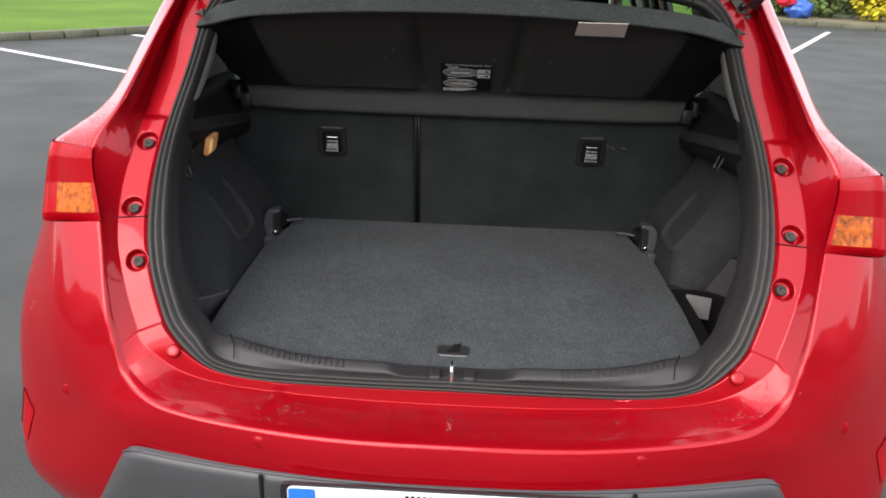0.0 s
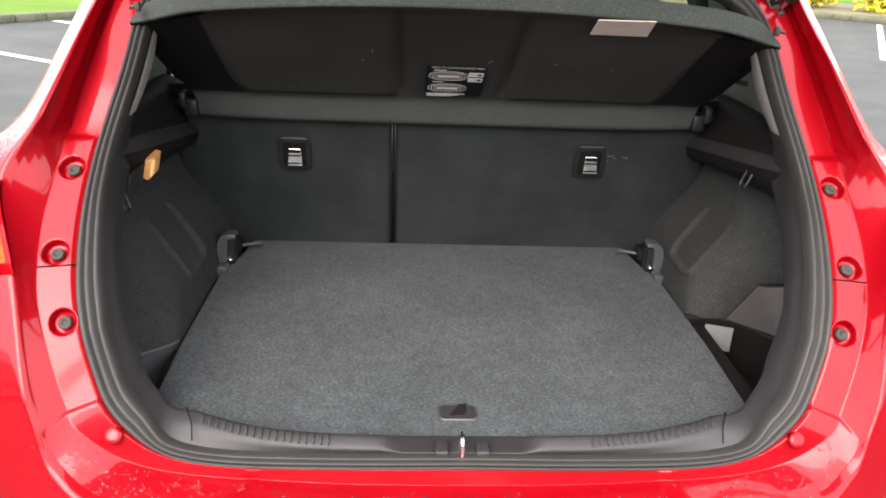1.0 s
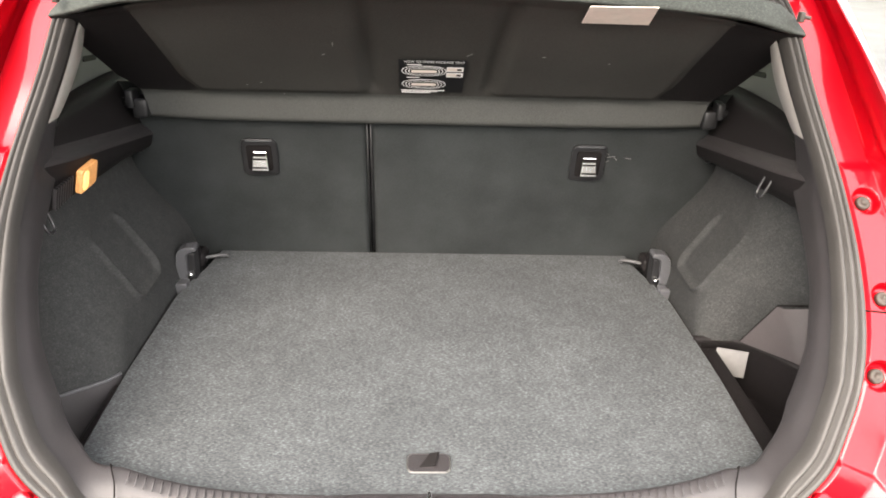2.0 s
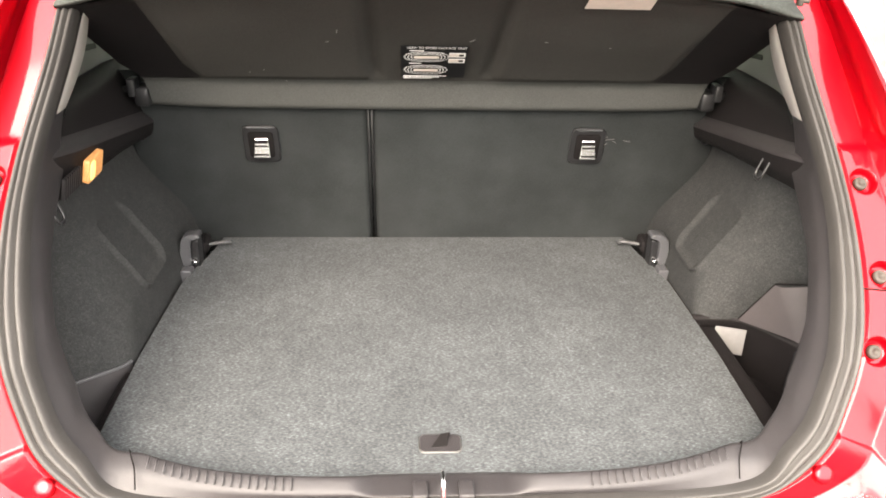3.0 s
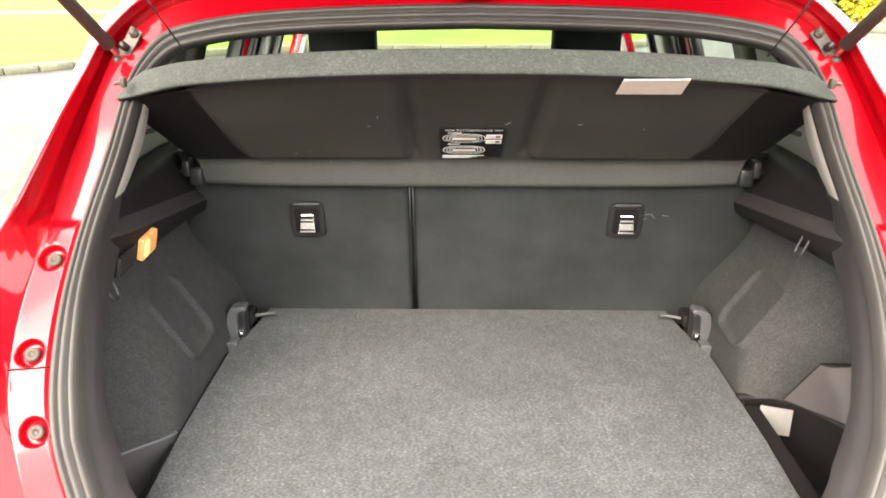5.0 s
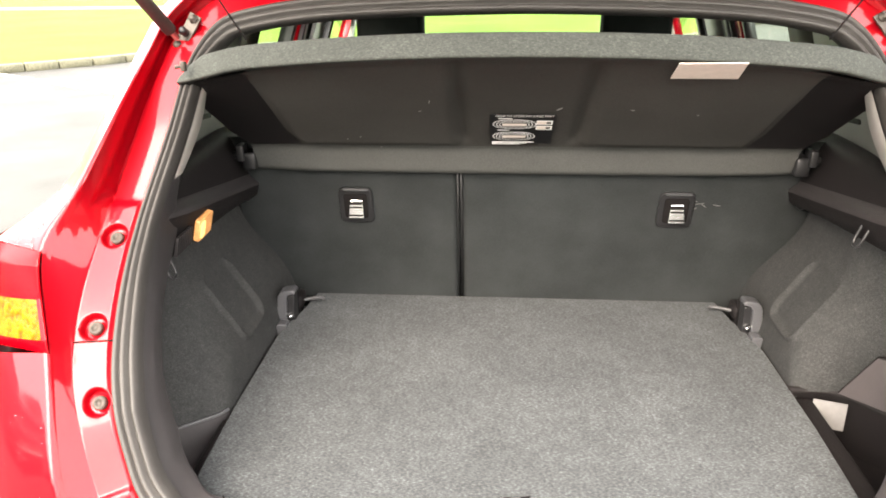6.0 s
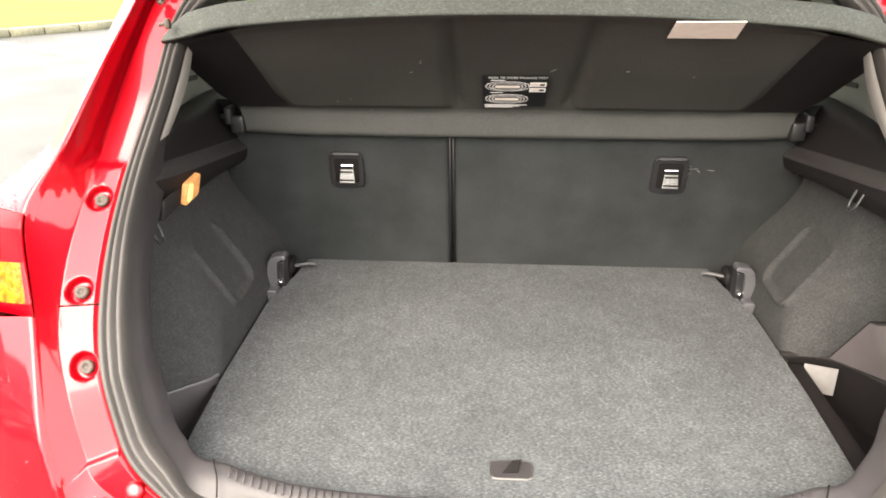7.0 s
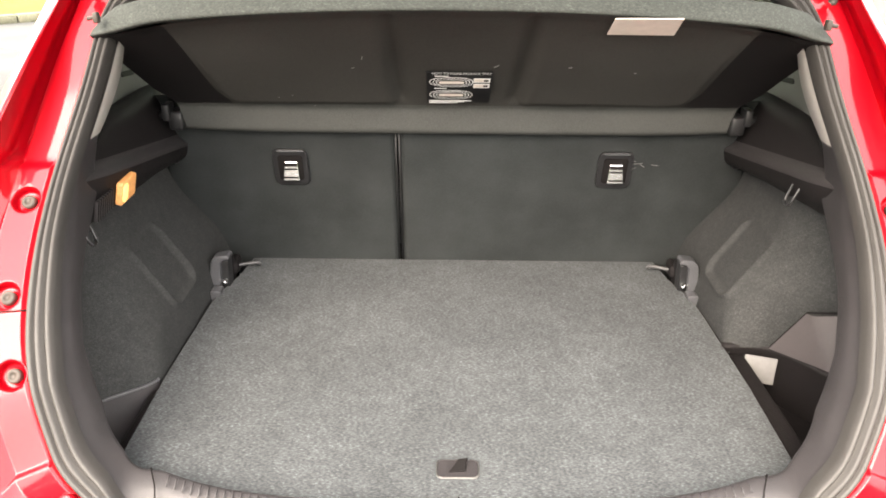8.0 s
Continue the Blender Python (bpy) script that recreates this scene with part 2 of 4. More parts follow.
def basis(origin, xaxis, zaxis):
    """A pose at origin with the given x direction and a z as near as may be to the one given."""
    x = Vector(xaxis).normalized()
    y = Vector(zaxis).cross(x).normalized()
    z = x.cross(y)
    return Matrix.Translation(origin) @ Matrix((x, y, z)).transposed().to_4x4()


def join(*bms):
    out = bms[0]
    for b in bms[1:]:
        me = bpy.data.meshes.new("tmp")
        b.to_mesh(me)
        b.free()
        out.from_mesh(me)
        bpy.data.meshes.remove(me)
    return out


def soft(a, b, t):
    t = min(1, max(0, (t - a) / (b - a)))
    return t * t * (3 - 2 * t)


# ---- the car's tailgate opening ----
AP_Z = (0.60, 0.733, 0.873, 0.949, 1.045, 1.265, 1.324, 1.42)
AP_Y = (0.105, 0.127, 0.197, 0.27, 0.375, 0.56, 0.62, 0.70)


def ap_y(z):
    """How far forward the opening's rim lies at a height."""
    return float(np.interp(z, AP_Z, AP_Y))


SUB = 24
# half of the rim, from the sill's middle round to the roof's middle
SEAL = [(0, .687), (.2, .686), (.40, .696), (.49, .755), (.523, .812), (.545, .874), (.563, .93), (.573, 1.0), (.569, 1.08), (.549, 1.18), (.537, 1.265), (.506, 1.326), (.447, 1.349), (.30, 1.367), (0, 1.375)]
FLANGE = [(0, .660), (.2, .663), (.43, .683), (.53, .735), (.562, .78), (.59, .85), (.614, .912), (.626, .985), (.619, 1.07), (.603, 1.17), (.585, 1.25), (.56, 1.325), (.48, 1.375), (.32, 1.395), (0, 1.403)]
EDGE = [(0, .002, .658), (.25, .01, .659), (.469, .034, .677), (.557, .074, .712), (.582, .098, .77), (.60, .126, .83), (.632, .210, .942), (.672, .300, 1.050), (.636, .358, 1.126), (.602, .455, 1.228), (.59, .54, 1.29), (.565, .60, 1.35), (.49, .645, 1.405), (.32, .67, 1.428), (0, .68, 1.437)]


def eased(line, times):
    """The line with its corners eased, its ends kept on the car's middle."""
    for _ in range(times):
        line = [line[0]] + [line[i - 1] * .25 + line[i] * .5 + line[i + 1] * .25 for i in range(1, len(line) - 1)] + [line[-1]]
    return line


seal_out = eased(catmull([(x, ap_y(z), z) for x, z in SEAL], SUB), 60)
flange = eased(catmull([(x, ap_y(z) + (0.0 if z > .8 else -0.002), z) for x, z in FLANGE], SUB), 30)
edge = catmull(EDGE, SUB)


def inset(line, d, slim=0.0):
    """The line moved towards the middle of the opening, by less along the sill and its upright sides."""
    out = []
    for i, p in enumerate(line):
        t = (line[min(i + 1, len(line) - 1)] - line[max(i - 1, 0)])
        n = Vector((-t.z, 0, t.x)).normalized()
        q = p + n * (d * (1 - .38 * soft(.74, .70, p.z)) - slim * soft(.93, 1.06, p.z) * soft(1.33, 1.27, p.z))
        q.x = 0 if i in (0, len(line) - 1) else max(q.x, 0)
        out.append(Vector((q.x, ap_y(q.z), q.z)))
    return out


seal_in = inset(seal_out, 0.034, 0.009)
tuck = inset(seal_out, 0.016)

car = thing("car", "bright red hatchback with open tailgate, wet paint, on asphalt", "car", (0, 0.6, 0))
DISHES = ((.60, 1.045), (.598, .949), (.57, .873))
INTO = Vector((0, .81, -.58))


def pressed(p):
    """The rim's pressings: the raised lower panel and the pad of the stop."""
    q = p.copy()
    q -= INTO * .0060 * soft(1.087, 1.081, p.z)
    if p.x > .3:
        q -= INTO * .006 * soft(-.003, .003, .772 - .35 * (p.x - .53) - p.z)
    return q


def gutter(f, w, u):
    """The gutter's wall from the flange out to the panel's edge, with a crease along its upper run."""
    p = f.lerp(w, u)
    up = soft(1.090, 1.110, p.z)
    return p + Vector((.006, .018, -.006)) * up * (soft(.0, .10, u) * (1 - soft(.48, .54, u)))


rows = []
for k, (a, o, f, w) in enumerate(zip(tuck, seal_out, flange, edge)):
    reach = .86 if k < 6 * SUB else .985
    line = fillet([a + Vector((0, .03, 0)), a, o.lerp(f, .06)], (.004,), 3)
    line += [pressed(o.lerp(f, .06 + .88 * k / 18)) for k in range(1, 18)]
    f2, top = pressed(f), f.lerp(w, reach) + Vector((0, .004, 0))
    line += fillet([pressed(o.lerp(f, .94)), f2, gutter(f2, top, .12)], (.003,), 4)
    line += [gutter(f2, top, .12 + .86 * k / 16) for k in range(1, 17)] + fillet([gutter(f2, top, .98), top, w + Vector((0, .05, 0))], (.003,), 3)[1:]
    rows.append(line)
bm = mirrored(grid(rows))
spots = []
for x, z in DISHES:
    near = min(((k, f) for k in range(5 * SUB, 9 * SUB) for f in (.3, .35, .4, .45, .5, .55, .6, .65, .7)), key=lambda q: math.hypot(seal_out[q[0]].lerp(flange[q[0]], q[1]).x - x, seal_out[q[0]].lerp(flange[q[0]], q[1]).z - z))
    spots.append(near)
holes = [pressed(seal_out[k].lerp(flange[k], f)) for k, f in spots]
gone = [f for f in bm.faces if any((Vector((abs(c.x), c.y, c.z)) - h).length < .0172 for c in (f.calc_center_median(),) for h in holes)]
bmesh.ops.delete(bm, geom=gone, context="FACES")
for v in bm.verts:
    for h in holes:
        h = Vector((math.copysign(h.x, v.co.x), h.y, h.z))
        d = v.co - h
        if d.length < .0206:
            v.co = h + d.normalized() * .0206
part("rear_frame", bm, RED, car, "glossy red painted rim round the boot opening")

# ---- outer skin ----
MID = [(0, -.006, .63), (.25, .002, .632), (.50, .034, .645), (.63, .082, .67), (.68, .115, .74), (.70, .15, .81), (.725, .222, .932)]
LOW = [(0, -.012, .588), (.25, -.002, .588), (.54, .045, .60), (.72, .125, .60), (.815, .195, .665), (.832, .24, .76), (.795, .30, .905)]
CHIN = [(0, .0, .45), (.25, .01, .45), (.57, .06, .445), (.80, .14, .435), (.868, .22, .47), (.892, .40, .62), (.868, .50, .87)]
FOOT = [(0, .06, .25), (.25, .07, .25), (.55, .11, .25), (.73, .19, .26), (.83, .27, .28), (.875, .50, .30), (.88, .9, .80)]
mid, low, chin, foot = (catmull(r, SUB) for r in (MID, LOW, CHIN, FOOT))
n6 = 6 * SUB
rows = []
for i in range(n6 + 1):
    wi = flange[i].lerp(edge[i], 0.78)
    rows.append(fillet([wi, edge[i], mid[i], low[i], chin[i], foot[i]], (.008, .05, .05, .06, .06), 5))
bumper_rows = rows
bumper = part("bumper", mirrored(grid([spread(r, (6, 12, 18)) for r in rows])), RED, car, "red rear bumper with a moulded black lower insert")

# quarter panel, shoulder and pillar skin above the lamps
SKIN = [(.775, .35, 1.046), (.705, .44, 1.108), (.656, .520, 1.215), (.629, .585, 1.29), (.60, .66, 1.36), (.50, .74, 1.43), (.32, .76, 1.455), (0, .77, 1.465)]
SIDE = [(.87, .62, 1.0), (.80, .90, 1.06), (.73, 1.0, 1.2), (.69, 1.05, 1.3), (.63, 1.1, 1.40), (.52, 1.15, 1.47), (.33, 1.2, 1.49), (0, 1.2, 1.5)]
skin, side = catmull(SKIN, SUB), catmull(SIDE, SUB)
rows = []
for k in range(len(skin)):
    i = 7 * SUB + k
    wi = flange[i].lerp(edge[i], 0.78)
    rows.append(fillet([wi, edge[i], skin[k], side[k]], (.008, .03), 5))
part("quarter_panel", mirrored(grid([spread(r, (6, 12)) for r in rows])), RED, car)
# side of the car below the window line, and the roof over the cabin
flank = [[Vector(p) for p in r] for r in (
    [(.785, .312, .905), (.86, .50, .87), (.88, .9, .80)],
    [(.782, .335, .97), (.862, .57, .95), (.885, .9, .93)],
    [(.770, .36, 1.046), (.865, .63, 1.0), (.875, .9, 1.02)])]
for s in (1, -1):
    bm = grid([catmull(r, 6) for r in flank])
    part("rear_wing", bm if s > 0 else flip(bm), RED, car)
for s in (1, -1):
    bm = grid([[Vector((x * s, y, z)) for y in (0.85, 1.5, 2.4, 3.3)] for x, z in ((.88, .25), (.895, .6), (.885, .95), (.86, 1.0))])
    part("door_panel", bm, RED, car)
roof = [catmull([(x, y, zc - 0.10 * (x / 0.62) ** 4) for x in (-.62, -.45, -.2, 0, .2, .45, .62)], 4) for y, zc in ((.72, 1.45), (1.2, 1.50), (1.8, 1.49), (2.3, 1.42))]
rb = grid(roof)
bmesh.ops.solidify(rb, geom=rb.faces[:], thickness=0.03)
part("roof", rb, RED, car)

# tail lamps
for s in (1, -1):
    lamp = thing("tail_lamp", "", "")
    lamp.parent = car
    lamp.location = -car.location + Vector((.75 * s, .3, .95))
    rows = []
    for k in range(25):
        t = k / 24
        k0 = min(SUB - 1, int(t * SUB))
        a = edge[n6 + k0].lerp(edge[n6 + k0 + 1], t * SUB - k0)
        b = Vector((.79, .30, .905)).lerp(Vector((.775, .35, 1.046)), t)
        c = Vector((.868, .56, .93)).lerp(Vector((.87, .62, 1.0)), t)
        bulge = Vector((0, -1, .10)) * .012 * soft(-.05, .12, t) * soft(1.05, .88, t)
        line = [a + Vector((.006, .012, 0)), a + bulge * .25, a.lerp(b, .35) + bulge * .9, a.lerp(b, .7) + bulge, b + bulge * .7, b.lerp(c, .4) + Vector((.004, -.004, 0)), c]
        rows.append([Vector((p.x * s, p.y, p.z)) for p in catmull(line, 5)])
    part("lower_lens", grid(rows[0:4]), DARK_LENS, lamp)
    part("indicator_lens", grid([r[6:16] for r in rows[3:13]]), AMBER, lamp, "textured amber indicator lens")
    part("inner_lens", grid([r[:7] for r in rows[3:13]]), RED_LENS, lamp)
    part("outer_lens", grid([r[15:] for r in rows[3:13]]), RED_LENS, lamp)
    part("upper_lens", grid(rows[12:21]), DARK_LENS, lamp)
    part("top_lens", grid(rows[20:]), RED_LENS, lamp)

# seal round the opening
prof = ((0.0, -.002), (.02, .006), (.08, .012), (.18, .0145), (.28, .012), (.33, .004), (.36, .004), (.41, .013), (.51, .016), (.61, .013), (.66, .004), (.69, .004), (.74, .010), (.83, .0125), (.92, .009), (.98, .0), (1.0, -.012))
rows = []
for o, i in zip(seal_out, seal_in):
    nrm = Vector((0, -1, 0.35)).normalized()
    rows.append([o.lerp(i, u) + nrm * v for u, v in prof])
part("weatherstrip", mirrored(grid(rows)), RUBBER, car, "ribbed grey-black rubber seal round the opening")

# inner border of grained plastic behind the seal; the sill is its lower part
def sill(x):
    """The sill's rear shoulder and its crest, as (y, z) each; it bows down towards a dip in the middle."""
    t = min(1, max(0, (.122 - x) / .038))
    d = t * t * (3 - 2 * t)
    u = min(1, x / .39) ** 4
    return (.122 + .026 * u, .713 + .027 * u - .006 * d), (.146 + .030 * u + .024 * d, .727 + .021 * u - .0225 * d)


border = []
for k, p in enumerate(seal_in):
    z = p.z
    s = min(1, max(0, (z - 0.70) / 0.10))
    (ya, za), (yb, zb) = sill(p.x)
    high = min(1, max(0, (z - 1.028) / .03)) * min(1, max(0, (1.27 - z) / .04))
    fwd = .088 - .024 * high + .040 * math.exp(-((z - 1.03) / .07) ** 2)
    a = Vector((p.x, ya, za)).lerp(Vector((p.x + .002, p.y + .05 - .022 * high, z)), s)
    b = Vector((p.x, yb, zb)).lerp(Vector((p.x + .006, p.y + fwd, z)), s)
    c = Vector((p.x, yb + .014, .68)).lerp(Vector((p.x + .075, p.y + fwd + .012, z)), s)
    if z > 1.3:
        c = Vector((p.x, p.y + .12, z + .03))
    border.append(fillet([seal_out[k].lerp(p, .78) + Vector((0, .008, 0)), a, b, c], (.010, .012), 4))
part("opening_trim", mirrored(grid(border)), PLASTIC, car, "dark grained plastic sill and pillar trim")

# ---- boot: floor, sides ----
for s in (1, -1):
    for k in range(18):
        x = .378 - k * .0108
        (ya, za), (yb, zb) = sill(x)
        pts = [(x * s, ya + (yb - ya) * t, za + (zb - za) * t - .0004) for t in (.25, .55, .85)]
        part("grip_rib", tube(pts, .0011, 6), PLASTIC, car)
    (ya, za), (yb, zb) = sill(.395)
    part("trim_seam", tube(catmull([(.386 * s, .128, .726), (.391 * s, ya, za), (.398 * s, (ya + yb) / 2, (za + zb) / 2), (.405 * s, yb, zb - .0006), (.408 * s, yb + .01, zb - .025)], 4), .0010, 6), SHADOW, car)
    part("striker_post", box((.030 * s - .010, .120, .690), (.030 * s + .010, .150, .7135), .003), PLASTIC, car)
part("striker_loop", tube(catmull([(-.001, .116, .69), (-.001, .118, .726), (-.001, .131, .734), (-.001, .148, .726), (-.001, .15, .69)], 4), .0032), CHROME, car, "bright steel striker loop")
floor_board = thing("boot_floor", "grey speckled carpet boot floor board, slightly worn", "boot floor", (0, .55, .70))
out = [(.445, .172), (.478, .20), (.485, .25), (.491, .45), (.4885, .70), (.479, .765), (.463, .83), (.452, .915)]
outline = out + [(-x, y) for x, y in reversed(out)]
fb = slab(outline, 0.016, pose(0, 0, .684), 0.003)
part("carpet_board", fb, CARPET, floor_board)
cup = pose(0, .231, .7005)
part("pull_rim", slab(rounded(.061, .038, .009), .002, cup, .0008), STEEL, floor_board)
part("pull_bezel", slab(rounded(.057, .034, .008), .0006, cup @ pose(0, 0, .002)), PLASTIC, floor_board, "dark plastic finger pull")
part("pull_flap", slab([(-.014, -.009), (.009, -.009), (.012, .005), (.016, .013), (.002, .012), (-.005, .002)], .003, cup @ pose(0.0, .001, .0035, 8, -6, 4), .0008), SHADOW, floor_board)
part("under_tray", box((-.64, .16, .54), (.64, .98, .590), .01), DARKTRIM, car)


ARCH_Z = (.60, .70, .75, .785, .835, .88, .93, 1.0)
ARCH_X = (.490, .4945, .504, .516, .549, .577, .596, .606)


def arch_x(z):
    """How far out the wheel arch stands: upright at the floor, then leaning out to the rail."""
    return sum(float(np.interp(z + d, ARCH_Z, ARCH_X)) for d in (-.016, -.008, 0, .008, .016)) / 5


def pressing(y, z, yc, half):
    """The rib pressed round a rounded oblong field, open at its top."""
    qy, qz = abs(y - yc) - half + .024, abs(z - .822) - .062 + .024
    d = math.hypot(max(qy, 0), max(qz, 0)) + min(max(qy, qz), 0) - .024
    fade = 1 - soft(.858, .886, z)
    return (.0098 * math.exp(-(d / .0046) ** 2) - .0040 * soft(.004, -.012, d) if d < .03 else 0) * fade


# the arch's outline from the seat to the rear, at heights: corner, then the end behind the pillar trim
REAR = {1: ((.60, .70, .74, .77, .82, .86, .90, .95, 1.0), (.560, .562, .585, .598, .606, .614, .620, .650, .68), (.66, .66, .67, .68, .68, .68, .68, .68, .68), (.556, .550, .520, .490, .462, .460, .47, .50, .53)),
        -1: ((.60, .70, .74, .77, .82, .86, .90, .95, 1.0), (.430, .436, .440, .450, .465, .480, .510, .570, .62), (.64, .64, .65, .66, .67, .68, .68, .68, .68), (.325, .325, .330, .34, .37, .40, .43, .48, .53))}


def arch_row(z, s):
    zs, yr, ex, ey = REAR[s]
    corner = Vector((arch_x(z), float(np.interp(z, zs, yr)), z))
    end = Vector((float(np.interp(z, zs, ex)), float(np.interp(z, zs, ey)), z))
    front = Vector((arch_x(z) + .004, .935, z))
    line = fillet([front, corner, end], (.034 if s > 0 else .03 + .06 * soft(.70, .80, z),), 14)
    return [front.lerp(line[1], k / 90) for k in range(90)] + line[1:-1] + [line[-2].lerp(end, k / 24) for k in range(1, 25)]


for s in (1, -1):
    trim = thing("boot_side_trim", "dark carpeted wheel arch panel with pressed ribs" if s > 0 else "dark carpeted wheel arch panel with lit lamp above", "boot trim", (.58 * s, .6, .85), group="boot side trims")
    rows = []
    for j in range(121):
        z = .63 + (1.0 - .63) * j / 120
        row = []
        for p in arch_row(z, s):
            push = pressing(p.y, z, .688 if s > 0 else .638, .060)
            worn = .0012 * noise.noise(p * 14)
            row.append(Vector(((p.x - push + worn) * s, p.y, z)))
        rows.append(row)
    # cut away over the open pocket behind the arch
    back = .566 if s > 0 else .437
    rows = [[p if not (p.z < .70 and p.y < back) else Vector((p.x, p.y, .70)) for p in r] for r in rows]
    part("carpet_panel", grid(rows), SIDE_CARPET, trim)
    if s > 0:
        # plastic pocket behind the arch: upright wall, floor, and the smooth panel beside it
        wall = [Vector(p) for p in ((.486, .566, .702), (.500, .5655, .7005), (.572, .555, .7015), (.640, .459, .7055))]
        rim = catmull(wall, 6)
        part("pocket_rim", grid([[p + Vector((0, .004, .003)), p + Vector((0, -.004, .0015)), p + Vector((0, -.006, -.004)), p + Vector((.004, .004, -.018)), p + Vector((.006, .006, -.13))] for p in rim]), DARKTRIM, trim, "black moulded pocket wall")
        A, B, K = Vector((.570, .5535, .7045)), Vector((.598, .511, .802)), Vector((.630, .468, .716))
        C, D = Vector((.690, .452, .834)), Vector((.690, .40, .70))
        face = []
        for k in range(13):
            t = k / 12
            face.append(fillet([A.lerp(B, t), K.lerp(B + Vector((.010, -.008, -.001)), t), D.lerp(C, t)], (.010,), 5))
        part("pocket_panel", grid([[p + Vector((-.004, -.005, 0)) for p in r] for r in face]), MAUVE, trim, "smooth grey plastic panel")
        part("panel_seam", tube([p + Vector((-.002, -.004, .0012)) for p in [A.lerp(B, k / 6) for k in range(7)] + [B.lerp(C, k / 6) for k in range(1, 7)]], .0016, 6), SHADOW, trim)
        part("pocket_floor", slab([(.49, .57), (.66, .57), (.66, .22), (.49, .22)], .006, pose(0, 0, .585)), DARKTRIM, trim)
        m = basis((.560, .5395, .664), (.055, -.010, -.004), (-.1, -1, .12))
        part("pocket_label", slab([(-.037, -.026), (.023, -.026), (.020, .026), (-.036, .026)], .001, m), STICKER, trim, "white sticker inside the pocket")
        part("floor_ledge", box((.486, .20, .655), (.528, .558, .686), .004), DARKTRIM, trim)
    else:
        rim = [Vector((-p.x + .0025, p.y - .0015, .7012)) for p in arch_row(.70, -1) if p.y < .445]
        part("pocket_rim", tube(rim, .0026), COVER, trim, "thin satin grey pocket rim")
        part("pocket_wall", grid([[p + Vector((0, -.001, -.001)), p + Vector((.006, -.004, -.03)), p + Vector((.014, -.010, -.07)), p + Vector((.03, -.03, -.11))] for p in rim]), PLASTIC, trim, "curved dark plastic pocket wall")
        part("floor_ledge", box((-.506, .20, .655), (-.486, .43, .688), .004), DARKTRIM, trim)
    part("well_wall", box((.645 * s - .006, .2, .60), (.645 * s + .006, .95, .75)), BLACK, trim)
    # moulded rail that carries the shelf, shaded faces coloured darker, lit ledge lighter
    rail, face, ledge = [], [], []
    for i in range(33):
        y = .38 + i * .50 / 32
        zl, zg = 1.053 - .165 * (y - .52), (.985 - .10 * (y - .45) if s > 0 else .958 - .045 * (y - .5))
        w = soft(.52, .40, y)
        at = lambda q: [Vector((x * s, max(y, ap_y(z) + .052), z)) for x, z in q]
        rail.append(fillet(at(((.645, 1.085), (.610, 1.099), (.582 + .012 * w, 1.091), (.557 + .022 * w, zl + .003))), (.010, .014), 5))
        ledge.append(fillet(at(((.5575 + .022 * w, zl + .006), (.556 + .020 * w, zl + .001), (.5425 + .014 * w, zl - .010), (.541 + .012 * w, zl - .017))), (.005, .006), 5))
        face.append(fillet(at(((.5415 + .012 * w, zl - .0165), (.550 + .008 * w, zl - .045), (.578, zg + .006), (.586, zg), (.645, zg - .012))), (.020, .006, .006), 4))
    part("shelf_rail", grid(rail), DARKTRIM, trim)
    part("rail_face", grid(face), DARKTRIM, trim, "lower rail face, its shade put into a darker colour")
    part("rail_ledge", grid(ledge), PLASTIC, trim, "satin ledge along the rail, its light put into a paler grey")
    # pillar trim over the rail, with a paler strip along the seal
    pil = [[Vector(p) for p in r] for r in (
        [(.552 * s, .505, 1.09), (.54 * s, .575, 1.18), (.515 * s, .64, 1.27)],
        [(.59 * s, .56, 1.09), (.58 * s, .64, 1.19), (.56 * s, .70, 1.30)],
        [(.632 * s, .75, 1.08), (.624 * s, .78, 1.14), (.616 * s, .80, 1.20)],
        [(.640 * s, .97, 1.06), (.634 * s, .98, 1.12), (.628 * s, .99, 1.18)])]
    part("pillar_trim", grid([catmull(r, 5) for r in pil]), TRIM, trim)
    strip = []
    for p in seal_in[8 * SUB:10 * SUB]:
        if 1.112 < p.z < 1.235:
            w = .026 + .022 * math.sin(math.pi * (1.235 - p.z) / .14)
            strip.append([Vector(((p.x - .004) * s, p.y + .014, p.z)), Vector(((p.x - .003) * s, p.y + .014 + w, p.z)), Vector(((p.x + .004) * s, p.y + .018 + w, p.z))])
    part("pale_strip", grid(strip), PALE, trim)
    part("pillar_slot", slab(rounded(.055, .010, .004), .003, basis((.6262 * s, .815, 1.132), (0, 1, -.1), (-s, 0, .1)), .001), DARKTRIM, trim)
    # seat catch: a curved satin cover over a dark plate with a bolt, on a foot
    m = Matrix.Translation((.0165 * s, .764, -.0235)) @ Matrix(((s, 0, 0, 0), (0, 0, 1, 0), (0, 1, 0, 0), (0, 0, 0, 1)))
    cover = [(.469, .712), (.489, .711), (.487, .760), (.484, .782), (.478, .792), (.468, .797), (.449, .799), (.444, .795), (.444, .789), (.459, .786), (.464, .779)]
    catch = part("latch_cover", slab(cover, .030, m, .003), COVER, trim, "satin grey plastic seat latch cover")
    part("latch_foot", slab([(.477, .683), (.500, .681), (.500, .706), (.494, .710), (.476, .709)], .026, Matrix.Translation((0, -.030, .0235)) @ m @ pose(-.0165, 0, 0), .003), COVER, catch)
    part("latch_plate", slab([(.452, .700), (.474, .700), (.468, .780), (.450, .783)], .030, m @ pose(0, 0, .010), .003), BLACK, catch)
